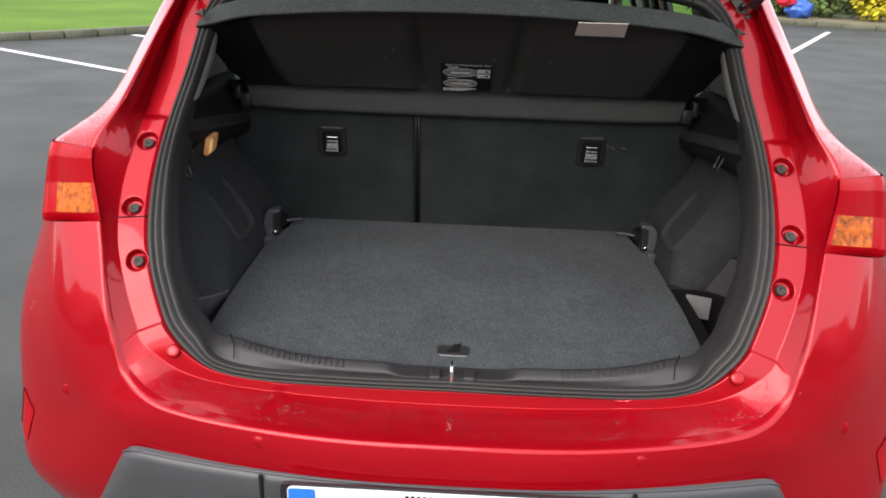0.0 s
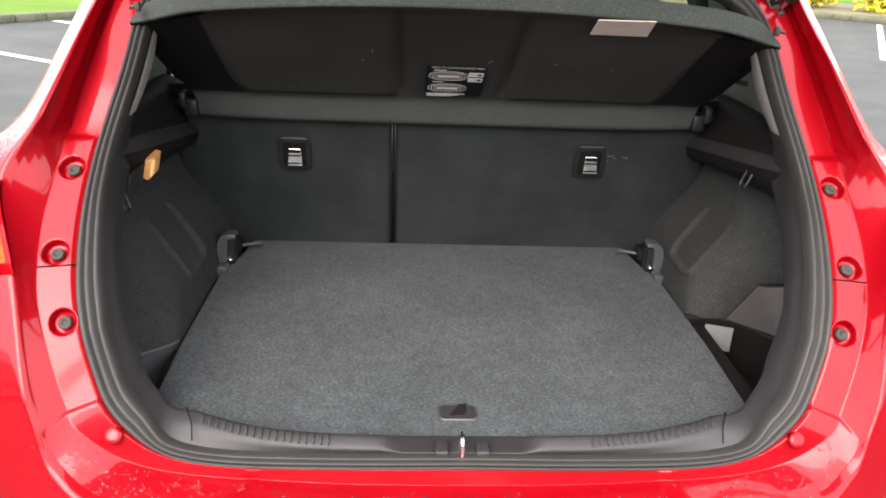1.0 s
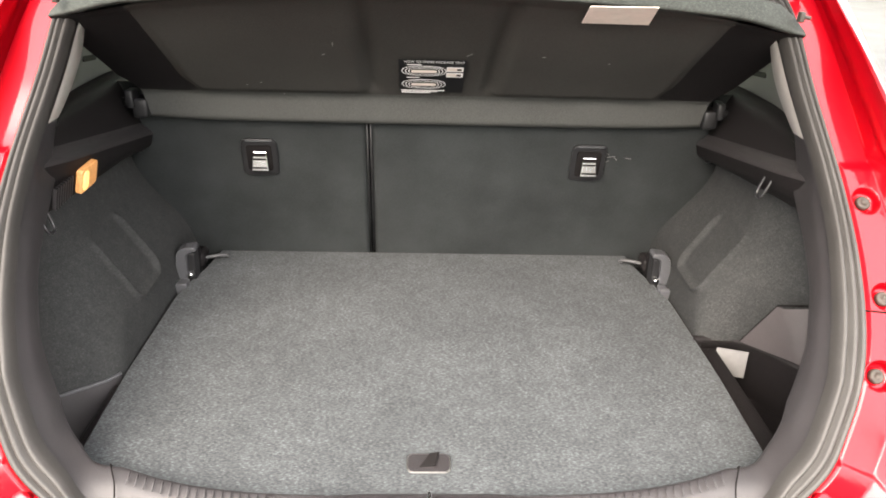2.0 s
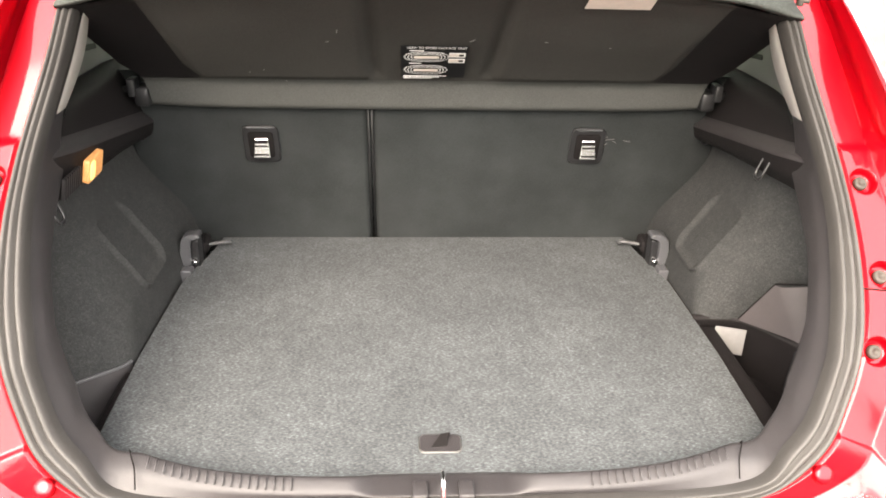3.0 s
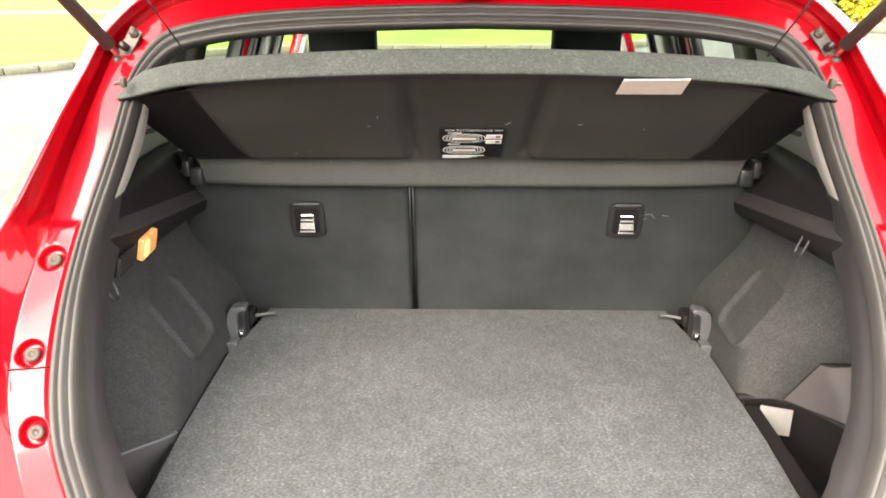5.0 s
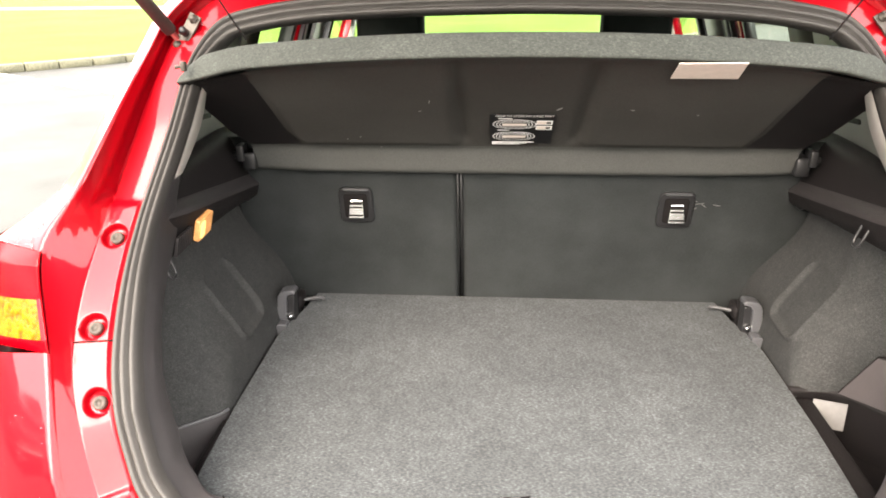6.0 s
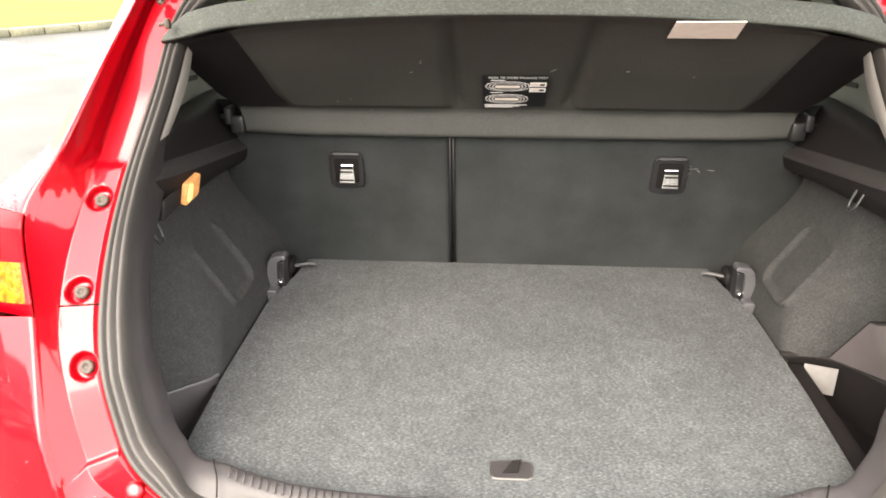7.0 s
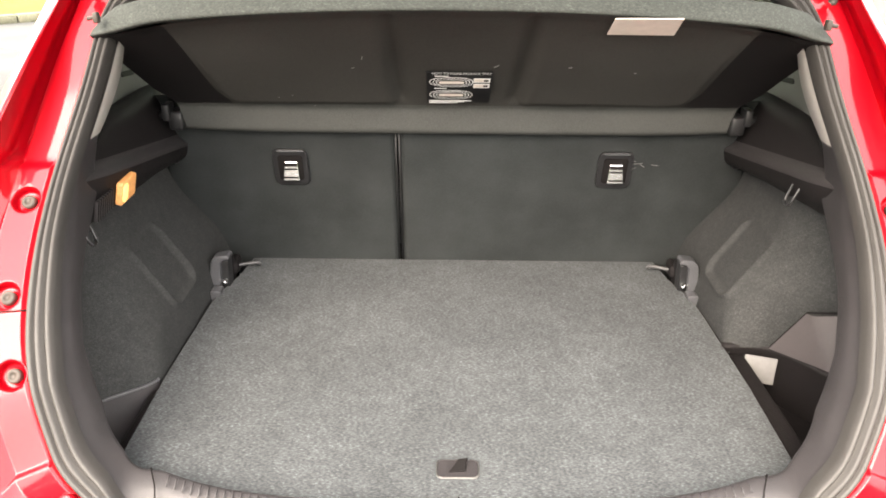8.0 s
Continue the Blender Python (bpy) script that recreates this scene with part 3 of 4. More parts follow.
    part("latch_bolt", lathe([(.0075, 0), (.0075, .003), (.005, .004), (.005, .009), (0, .0095)], basis((.478 * s, .774, .712), (0, 0, 1), (-s * .3, -1, 0)), 8), CHROME, catch, "bright bolt head")
    part("latch_body", box((.486 * s - .016, .80, .68), (.486 * s + .016, .84, .752), .010), DARKTRIM, trim)
    part("latch_hinge", box((.476 * s - .012, .82, .70), (.476 * s + .012, .87, .734), .010), DARKTRIM, trim)
    part("tie_down", tube(catmull([(.424 * s, .858, .712), (.428 * s, .855, .717), (.440 * s, .85, .718), (.474 * s, .84, .716)], 4), .0042), GREYBAR, trim)
    part("seat_catch_pin", lathe([(.010, 0), (.010, .006), (.006, .012), (0, .013)], basis((.572 * s, .848, .955), (0, 0, 1), (-s * .5, -1, 0)), 12), BLACK, trim)
    # hooks
    hk = ((.546 if s > 0 else .550) * s, .535 if s > 0 else .402, 1.008 if s > 0 else .985)
    part("bag_hook", tube(catmull([(hk[0] + .006 * s, hk[1], hk[2] + .018), (hk[0] - .008 * s, hk[1] - .002, hk[2] - .016), (hk[0] - .010 * s, hk[1] + .008, hk[2] - .022), (hk[0] - .008 * s, hk[1] + .018, hk[2] - .016), (hk[0] + .004 * s, hk[1] + .020, hk[2] + .018)], 5), .0024), BLACK, trim)
    if s < 0:
        lm = basis((-.549, .55, 1.0), (0, 1, .02), (1, -.1, -.25))
        lens = part("boot_lamp", slab(rounded(.060, .040, .006), .010, lm, .002), LAMP, trim, "lit amber courtesy lamp lens")
        part("bulb", slab(rounded(.019, .032, .008), .002, lm @ pose(-.015, 0, .0095), .0008), BULB, lens)
        for k in range(7):
            part("vent_slot", slab(rounded(.004, .036, .0015, 2), .004, lm @ pose(-.046 - .008 * k, -.002, -.003)), SHADOW, trim)
        for k in range(8):
            part("vent_rib", slab(rounded(.0022, .034, .001, 2), .005, lm @ pose(-.042 - .008 * k, -.002, -.003)), PLASTIC, trim)

# ---- seat backs ----
def seat_y(z):
    return .914 - .236 * (z - .70)


def seat_back(x0, x1, latch_x, label):
    seat = thing("rear_seat_back", label, "seat", ((x0 + x1) / 2, .95, .68), group="rear seat backs")
    n = Vector((0, -1, -.236)).normalized()
    rows = []
    for x in [x0, x0 + .004, x0 + .008, x0 + .012] + [x0 + .012 + (x1 - x0 - .024) * i / 10 for i in range(1, 10)] + [x1 - .012, x1 - .008, x1 - .004, x1]:
        rr = []
        for j in range(13):
            z = .66 + (1.09 - .66) * j / 12
            e = min(x - x0, x1 - x, 0.012) / 0.012
            rr.append(Vector((x, seat_y(z) + .012 * (1 - e) ** 2, z)))
        rows.append(rr)
    part("back_panel", grid(rows), SEAT, seat)
    part("cushion", box((x0 + .01, .86, .66), (x1 - .01, 1.05, 1.0), .03, Matrix.Translation((0, .14, 0))), SEAT, seat)
    m = basis((latch_x, seat_y(.938) - .001, .938), (1, 0, 0), n) @ Matrix.Scale(1.08, 4)
    ring = slab(rounded(.066, .078, .013), .006, m, .002)
    part("latch_bezel", ring, BLACK, seat, "black plastic release bezel")
    part("latch_well", slab(rounded(.046, .054, .006), .002, m @ pose(0, 0, .006)), SHADOW, seat)
    part("latch_lever", slab([(-.016, -.019), (.016, -.019), (.013, .018), (-.012, .018)], .006, m @ pose(.001, -.004, .010, -20), .002), CHROME, seat, "shiny metal latch plate")
    part("latch_bar", slab(rounded(.048, .0022, .001), .0016, m @ pose(.001, .0355, .0056)), CHROME, seat)
    lever = m @ pose(.001, -.004, .010, -20)
    for dy, h in ((.0120, .0065), (.0035, .0030), (-.0125, .0030)):
        part("latch_slot", slab(rounded(.024 if dy > 0 else .027, h, .0008), .0008, lever @ pose(0, dy, .006)), SHADOW, seat)
    return seat


seat_back(-.60, -.122, -.337, "narrow dark felt-backed folding rear seat back")
wide_seat = seat_back(-.114, .60, .326, "wide dark felt-backed folding rear seat back")
part("seat_gap_strip", tube([(-.1215 + .0035 * k, seat_y(.67) + .004, .67) for k in (0,)] + [(-.1215, seat_y(1.09) + .004, 1.09)], .0022, 6), BLACK, car)
part("seat_gap_strip", tube([(-.1145, seat_y(.67) + .004, .67), (-.1145, seat_y(1.09) + .004, 1.09)], .0022, 6), BLACK, car)

# pale scuffs beside the wide seat's catch
for x, z, w, turn in ((.362, .958, .012, -20), (.372, .951, .020, 6), (.383, .946, .010, -35), (.408, .948, .014, -8), (.366, .940, .008, 30)):
    n = Vector((0, -1, -.236)).normalized()
    part("scuff_mark", slab(rounded(w, .0008, .0003, 2), .0003, basis((x, seat_y(z) - .0006, z), (1, 0, 0), n) @ pose(0, 0, 0, 0, 0, turn)), STICKER, wide_seat)

# ---- parcel shelf, its rear edge lifted ----
shelf = thing("parcel_shelf", "dark felt parcel shelf with raised carpeted rear edge", "parcel shelf", (0, .66, 1.18))
def shelf_z(y):
    u = y - .522
    return 1.253 - .533 * u - .57 * max(0, u) ** 2


# the underside, with two raised fields either side of a middle channel, turns down into the lip
rows, lip = [], []
for i in range(161):
    u = -1 + i / 80
    yr = .447 + .075 * abs(u) ** 2.2
    x = u * .541
    ax = abs(x)
    row = []
    for j in range(53):
        v = j / 52
        y = yr + (.773 - yr) * v
        ub, xb = .8375, .428 + .006 * v
        ax = abs(u) / ub * xb if abs(u) < ub else xb + (abs(u) - ub) / (1 - ub) * (.541 - xb)
        x = math.copysign(ax, u)
        inside = soft(.106, .130, ax) * (1 - soft(.412, .432, ax))
        z = shelf_z(y) - .010 * soft(.78, 1, abs(u)) * (1 - soft(.3, .9, v)) + .004 * soft(0, .1, v) - .011 * inside * soft(.05, .6, v) * (1 - soft(.92, .985, v))
        z += .010 * math.exp(-((ax - .104) / .011) ** 2) * soft(.02, .12, v) * (1 - soft(.93, .99, v))
        row.append(Vector((x * (1 + .012 * math.sin(math.pi * v) - .031 * soft(.8, 1, v)), y, z)))
    d = .006 * abs(u) ** 6
    end = u * .541 * .969
    lip.append(fillet([row[-1], Vector((end, .785, row[-1].z - .010)), Vector((end, .794, 1.050)), Vector((end, .803, 1.024 + d)), Vector((end, .840, 1.014 + d))], (.016, .014, .014), 6))
    rows.append(row)
# light on the lip is put into its brighter felt
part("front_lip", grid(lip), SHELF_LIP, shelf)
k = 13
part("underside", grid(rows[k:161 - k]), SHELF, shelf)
# shade on the underside's outer sides is put into a darker material
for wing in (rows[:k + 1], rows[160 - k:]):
    part("shaded_side", grid(wing), DARKTRIM, shelf, "outer side of the underside, its shade put into a darker colour")
rows = []
for i in range(49):
    u = -1 + i / 24
    yr = .447 + .075 * abs(u) ** 2.2
    x = u * .541
    z = shelf_z(yr) - .010 * soft(.78, 1, abs(u))
    h = .036 - .024 * soft(.93, 1, abs(u))
    rows.append(fillet([Vector((x, yr + .004, z - .001)), Vector((x, yr - .006, z + .003)), Vector((x, yr + .012, z + h)), Vector((x * .98, .87, shelf_z(.87) + .085))], (.006, .006), 3))
part("rear_edge", grid(rows), SHELF_EDGE, shelf, "thick grey carpeted rear edge")
for s in (1, -1):
    part("pivot", join(box((.536 * s - .014, .784, 1.030), (.536 * s + .014, .83, 1.066), .005), box((.550 * s - .007, .776, 1.050), (.550 * s + .007, .81, 1.082), .003), tube([(.54 * s, .805, 1.058), (.590 * s, .805, 1.055)], .008)), BLACK, shelf)
    part("cord_peg", join(tube([(.515 * s, .506, 1.275), (.532 * s, .500, 1.272)], .003), box((.519 * s - .004, .497, 1.266), (.519 * s + .004, .508, 1.281), .002)), PLUG, shelf)
    part("lift_cord", tube([(.408 * s, .475, 1.315), (.46 * s, .43, 1.43), (.56 * s, .365, 1.60)], .0013, 6), BLACK, shelf)
sm = basis((.254, .481, shelf_z(.481) - .003), (1, 0, 0), (0, -.47, -.88))
part("paper_tag", slab([(-.046, -.03), (.05, -.031), (.044, .032), (-.048, .03)], .0012, sm), PAPER, shelf, "cream paper sticker")
for x, y, w, turn in ((-.153, .579, .011, 80), (-.172, .615, .006, 30), (-.319, .72, .003, 0), (-.293, .712, .0035, 40), (-.261, .747, .003, 0), (.060, .63, .012, 45), (.285, .624, .004, 20), (.176, .607, .006, 10)):
    part("lint", slab(rounded(w, .0012, .0005, 2), .0005, basis((x, y, shelf_z(y) - .0115 * (abs(x) > .13)), (1, 0, 0), (0, -.585, -.81)) @ pose(0, 0, .002, 0, 0, turn)), STICKER, shelf)
lab = basis((.001, .704, shelf_z(.704) - .001), (1, 0, 0), (0, -.585, -.81)) @ Matrix.Diagonal((1.04, .71, 1, 1))
label_ob = part("instruction_label", slab([(-.054, -.09), (.054, -.09), (.054, .09), (-.054, .09)], .0012, lab), INK, shelf, "black instruction label with white drawings")


layer = [.0012]


def mark(nm, w, h, x, y, mat=WHITE, r=.002, turn=0):
    """A printed mark on the shelf's label."""
    layer[0] += .00012
    part(nm, slab(rounded(w, h, min(r, w / 2.01, h / 2.01), 3), .0003, lab @ pose(x, y, layer[0], 0, 0, turn)), mat, label_ob)


def words(text, size, x, y, width, height):
    """Words in the plain built-in letters, laid on the label."""
    cu = bpy.data.curves.new("lettering", "FONT")
    cu.body, cu.size, cu.align_x, cu.align_y = text, size, "CENTER", "CENTER"
    ob = bpy.data.objects.new("lettering", cu)
    me = bpy.data.meshes.new_from_object(ob)
    bpy.data.objects.remove(ob)
    bm = bmesh.new()
    bm.from_mesh(me)
    xs, ys = [v.co.x for v in bm.verts], [v.co.y for v in bm.verts]
    fx, fy = width / (max(xs) - min(xs)), height / (max(ys) - min(ys))
    bm.transform(lab @ pose(x, y, .0016) @ Matrix.Diagonal((fx, fy, 1, 1)))
    part("lettering", bm, WHITE, label_ob)


# the label is seen with its top towards the rear edge
words("HOW TO STORE PACKAGE TRAY", .01, .003, .083, .096, .012)
for k, (y, w) in enumerate(((-.068, .040), (.002, .036))):
    mark("caption_bar", w * .6, .0032, -.053 + w / 2 + .004, -y)
for y0, both in ((-.035, True), (.035, False)):
    for w, h, rr in ((.074, .054, .026), (.062, .043, .019), (.051, .031, .012)):
        mark("tray_drawing", w, h, -.013, -y0, WHITE, rr)
        mark("tray_drawing", w - .0028, h - .0036, -.013, .0004 - y0, INK, rr - .0014)
    mark("tray_drawing", .042, .015, -.013, -y0, PAPER, .005)
    if both:
        for dy in (-.014, .016):
            mark("detail_box", .027, .023, .037, -y0 - dy, WHITE)
            mark("detail_box", .023, .016, .036, -y0 - dy, PAPER)
            mark("detail_box", .008, .010, .044, -y0 - dy, INK)
for k in range(3):
    mark("text_bar", .074 - .012 * k, .0030, -.014 - .006 * k, -.070 - k * .0068)

# ---- number plate, lower insert ----
bumper_tree = BVHTree.FromPolygons([v.co + car.location for v in bumper.data.vertices], [tuple(p.vertices) for p in bumper.data.polygons])


def skin_at(x, z):
    """The point of the bumper's skin seen from behind at x and z, and its outward direction."""
    at, n, i, d = bumper_tree.ray_cast(Vector((x, -1, z)), Vector((0, 1, 0)))
    return at, (n if n.y < 0 else -n)



def bump_y(x, z):
    return -.012 + .16 * x * x + .05 * max(0, .588 - z)


rows = []
for i in range(81):
    u = -1 + i / 40
    row = []
    for j, (dz, out) in enumerate(((0, -.006), (.003, .004), (.008, .009), (.016, .012), (.05, .013), (.12, .013), (.2, .012), (.33, .010))):
        z = .588 - dz
        hw = .58 + dz * .5
        corner = max(0, (abs(u) - .90) / .10)
        x = u * hw
        zz = z + .012 * u ** 4 * (1 - dz / .33) - .042 * corner ** 2.4 * (1 - dz / .33)
        row.append(Vector((x, bump_y(x, z) - out + .03 * corner ** 3, zz)))
    rows.append(row)
insert = part("lower_insert", grid(rows), GREYBAR, bumper, "satin dark grey plastic lower bumper insert")
part("insert_lip", tube([r[1] + Vector((0, -.001, .0025)) for r in rows], .0020, 8), COVER, insert, "thin bright grey edge")
for s in (1, -1):
    part("insert_gap", tube([(.31 * s, bump_y(.31, .588) - .013, .588), (.312 * s, bump_y(.31, .45) - .013, .45)], .004, 6), SHADOW, insert)
    ref, lips = [], []
    for k in range(11):
        r = bumper_rows[round(3.40 * SUB) + k]
        line = [r[18].lerp(r[19], v) for v in (.04, .18, .32, .46, .6, .74, .87, 1.0)]
        ref.append([Vector(((p.x + .0012) * s, p.y - .0012, p.z)) for p in line])
    part("reflector", grid(ref), RED_LENS, bumper, "tall narrow red reflector")
    part("reflector_gap", tube(ref[-1], .0012, 6), SHADOW, bumper)
    for x, z in ((.315, .640), (.685, .655)):
        at, n = skin_at(x * s, z)
        part("parking_sensor", lathe([(.0112, -.003), (.0112, -.0002), (.0106, .0003), (.0100, -.0002), (.0094, .0003), (0, .0005)], basis(at, (1, 0, 0), n), 24), RED, bumper)
plate = thing("number_plate", "white number plate with blue band, letters illegible", "number plate", (0, -.03, .52))
pm = pose(0, -.034, .534, 86)
part("plate_base", slab(rounded(.52, .111, .008), .004, pm, .001), WHITE, plate)
part("plate_band", slab(rounded(.044, .107, .004), .0015, pm @ pose(-.236, 0, .004)), BLUE, plate, "blue band with ring of stars")
for k in range(12):
    part("star", lathe([(.0019, 0), (.0019, .0006), (0, .0006)], pm @ pose(-.236 + .012 * math.cos(k * math.tau / 12), .022 + .012 * math.sin(k * math.tau / 12), .0055), 6), PAPER, plate)
for k in range(17):
    if k not in (5, 10):
        part("letter_bar", slab(rounded(.006, .011, .001, 1), .001, pm @ pose(-.064 + k * .0095, .044, .004)), INK, plate)
for k in range(8):
    if k not in (2, 4):
        part("digit_bar", slab(rounded(.036, .066, .004, 2), .001, pm @ pose(-.18 + k * .054, -.012, .004)), INK, plate)
part("plate_holder", slab(rounded(.545, .125, .008), .006, pose(0, -.028, .530, 86), .001), BLACK, plate)

# stops, plugs, struts
for s in (1, -1):
    for x, z in DISHES:
        i, f = spots[DISHES.index((x, z))]
        across, along = flange[i] - seal_out[i], flange[i + 1] - flange[i - 1]
        n = across.cross(along).normalized()
        n = n if n.y < 0 else -n
        m = basis(pressed(seal_out[i].lerp(flange[i], f)), across, n)
        bm = lathe([(.0222, .0002), (.0206, .0002), (.0196, -.0006), (.0186, -.0030), (.0176, -.0080), (.0162, -.0112), (.0140, -.0125), (0, -.0125)], m, 32, False)
        part("rim_dish", bm if s > 0 else flip(bm), RED, car)
        bm = lathe([(.0100, -.0128), (.0100, -.0070), (.0088, -.0052), (.0046, -.0045), (.0040, -.0066), (0, -.0066)], m, 20)
        part("rim_plug", bm if s > 0 else flip(bm), PLUG, car, "round grey-brown plug in a red dish")
    m = basis(Vector((.488 * s, .122, .738)) - INTO * .006, (1, 0, 0), -INTO)
    part("bump_stop", lathe([(.0125, -.006), (.0125, .002), (.0118, .0042), (.0095, .0056), (.005, .0062), (0, .0064)], m, 24), RED, car, "round red painted stop")
    i = round(6.1 * SUB)
    seam = [pressed(flange[i + 5].lerp(seal_out[i], t)) for t in (-.02, .25, .5, .75, 1.0)]
    part("panel_seam", tube([(p.x * s, p.y, p.z) for p in seam], .0014, 6), SHADOW, car)
    # gas strut with its bracket
    p, q = Vector((.558 * s, .583, 1.306)), Vector((.70 * s, .20, 1.74))
    strut = thing("gas_strut", "", "")
    strut.parent = car
    strut.location = p - car.location
    part("rod", tube([p, p.lerp(q, .5)], .005), STEEL, strut)
    part("cylinder", tube([p.lerp(q, .03), q], .0105, 12), STRUT, strut)
    bm = basis((.551 * s, .606, 1.311), (-.5 * s, .35, .8), (0, -1, .6))
    part("strut_bracket", slab([(-.032, -.010), (-.01, -.012), (.012, -.012), (.034, -.010), (.034, .012), (.012, .010), (-.01, .010), (-.032, .012)], .004, bm, .001), BRACKET, strut)
    part("ball_joint", lathe([(.0, 0), (.0065, .0), (.0065, .012), (.004, .015), (0, .015)], bm @ pose(0, 0, .004), 12), BLACK, strut)
    for k in (-.024, .026):
        part("bolt", lathe([(.008, 0), (.008, .003), (.0055, .003), (.0055, .008), (0, .008)], bm @ pose(k, 0, .004), 6), BRACKET, strut)

# ---- cabin seen over the shelf ----
# pillar trim's grey with window light put into a brighter colour
LINER = material("brightened_cabin_liner", (0.46, 0.465, 0.43), 0.6, scale=600, vary=0.1, bump=0.2, bump_scale=1400)
OLIVE = material("olive_pillar_trim", (0.09, 0.085, 0.065), 0.6, scale=500, vary=0.15)
for s in (1, -1):
    hr = thing("front_headrest", "black fabric headrest of a front seat", "headrest", (.40 * s, 1.9, 1.15), group="front headrests")
    part("pad", box((.29 * s if s > 0 else -.51, 1.85, 1.14), (.51 if s > 0 else -.29, 1.95, 1.36), .02), SEAT, hr)
    for dx in (-.05, .05):
        part("post", tube([(.40 * s + dx, 1.9, 1.0), (.40 * s + dx, 1.9, 1.16)], .006), STEEL, hr)
    st = thing("bucket_seat", "black fabric front seat back", "seat", (.40 * s, 1.8, .3), group="front seats")
    part("backrest", box((.40 * s - .24, 1.75, .45), (.40 * s + .24, 1.92, 1.06), .06), SEAT, st)
    part("seat_cushion", box((.40 * s - .25, 1.8, .3), (.40 * s + .25, 2.35, .5), .06), SEAT, st)
    for y0, y1, nm, mat, out in ((.93, 1.12, "quarter_trim", LINER, 0), (1.12, 1.27, "rear_pillar", OLIVE, 0), (1.635, 1.665, "window_seal", BLACK, .008), (1.672, 1.755, "door_frame", RED, .014), (1.765, 1.785, "frame_seal", GREYBAR, .004), (1.79, 1.88, "lock_pillar", BLACK, .006), (1.885, 2.04, "middle_pillar", LINER, -.006), (2.06, 2.11, "seat_belt", BLACK, -.02), (2.13, 2.20, "middle_trim", OLIVE, .002), (2.70, 2.73, "door_frame", RED, .020), (2.76, 2.82, "front_trim", LINER, .01)):
        b = bmesh.new()
        bmesh.ops.create_cube(b, size=1)
        for v in b.verts:
            t = v.co.z + .5
            v.co = Vector(((.765 - .165 * t + out + v.co.x * .03) * s, y0 + (v.co.y + .5) * (y1 - y0), .95 + t * .48))
        bmesh.ops.bevel(b, geom=b.edges[:], offset=.004, segments=2, affect="EDGES")
        part(nm, finish(b), mat, car)
    part("front_pillar", tube([(.80 * s, 3.1, .98), (.60 * s, 2.35, 1.40)], .03), TRIM, car)
    part("door_liner", box((.80 * s - .02, .95, .3), (.80 * s + .02, 3.1, .97), .01), PLASTIC, car)
part("dashboard", box((-.8, 2.7, .3), (.8, 3.3, .93), .04), PLASTIC, car)
part("cabin_floor", box((-.85, 1.0, .2), (.85, 3.3, .26)), SHADOW, car)
part("headliner", box((-.56, .74, 1.385), (.56, 2.3, 1.40), .006), LINER, car)
part("bonnet", grid([catmull([(x, y, z - .08 * (x / .8) ** 4) for x in (-.85, -.5, 0, .5, .85)], 4) for y, z in ((3.2, .95), (3.7, .92), (4.2, .75), (4.28, .3))]), RED, car)
for s in (1, -1):
    for y in (.85, 3.35):
        wh = thing("wheel", "", "")
        wh.parent = car
        wh.location = Vector((.80 * s, y, .31)) - car.location
        m = basis((.80 * s, y, .31), (0, 1, 0), (s, 0, 0))
        part("tyre", lathe([(.20, -.09), (.29, -.1), (.31, -.07), (.31, .06), (.29, .085), (.21, .08)], m, 32), RUBBER, wh)
        part("rim", lathe([(.20, .05), (.19, .07), (.06, .06), (0, .065)], m, 24), STEEL, wh)


# ---- rain drops on the paint ----
rng = random.Random(3)
V, F = [], []


def drop(p, n, r):
    u = n.orthogonal().normalized()
    w = n.cross(u)
    i = len(V)
    ring = [(math.cos(k * math.tau / 7), math.sin(k * math.tau / 7)) for k in range(7)]
    for f, h in ((1.0, 0.0), (.75, .42)):
        V.extend(p + (u * c * rng.uniform(.9, 1.1) + w * q) * r * f + n * r * h for c, q in ring)
    V.append(p + n * r * .6)
    for k in range(7):
        m = (k + 1) % 7
        F.append((i + k, i + m, i + 7 + m, i + 7 + k))
        F.append((i + 7 + k, i + 7 + m, i + 14))


for k in range(1200):
    i = rng.randrange(0, int(3.1 * SUB))
    s = rng.choice((-1, 1))
    p = pressed(flange[i]).lerp(flange[i].lerp(edge[i], .86) + Vector((0, .004, 0)), rng.uniform(.10, .97)) + Vector((rng.uniform(-.006, .006), 0, .0003))
    drop(Vector((p.x * s, p.y, p.z)), Vector((0, -.15, 1)).normalized(), rng.choice((.0008, .0012, .0016, .0022)))
for k in range(420):
    i = rng.randrange(0, SUB)
    s = rng.choice((-1, 1))
    p = edge[7 * SUB + i].lerp(skin[i], rng.uniform(.15, .9))
    drop(Vector((p.x * s, p.y - .001, p.z + .001)), Vector((.3 * s, -.4, .85)).normalized(), rng.choice((.0008, .0012, .0018)))
for k in range(700):
    hit, n, i, d = bumper_tree.ray_cast(Vector((rng.uniform(-.84, .84), -1, rng.uniform(.60, .90))), Vector((0, 1, 0)))
    if hit and hit.y < .35:
        drop(hit, n if n.y < 0 else -n, rng.choice((.0007, .0011, .0016)))
me = bpy.data.meshes.new("rain_drops")
me.from_pydata(V, [], F)
for f in me.polygons:
    f.use_smooth = True
me.materials.append(material("clear_water", (1, 1, 1), 0.02, transmission=1.0))
tagged(new("rain_drops", me), "small clear rain drops on the red paint", "water drops", kind="stuff")

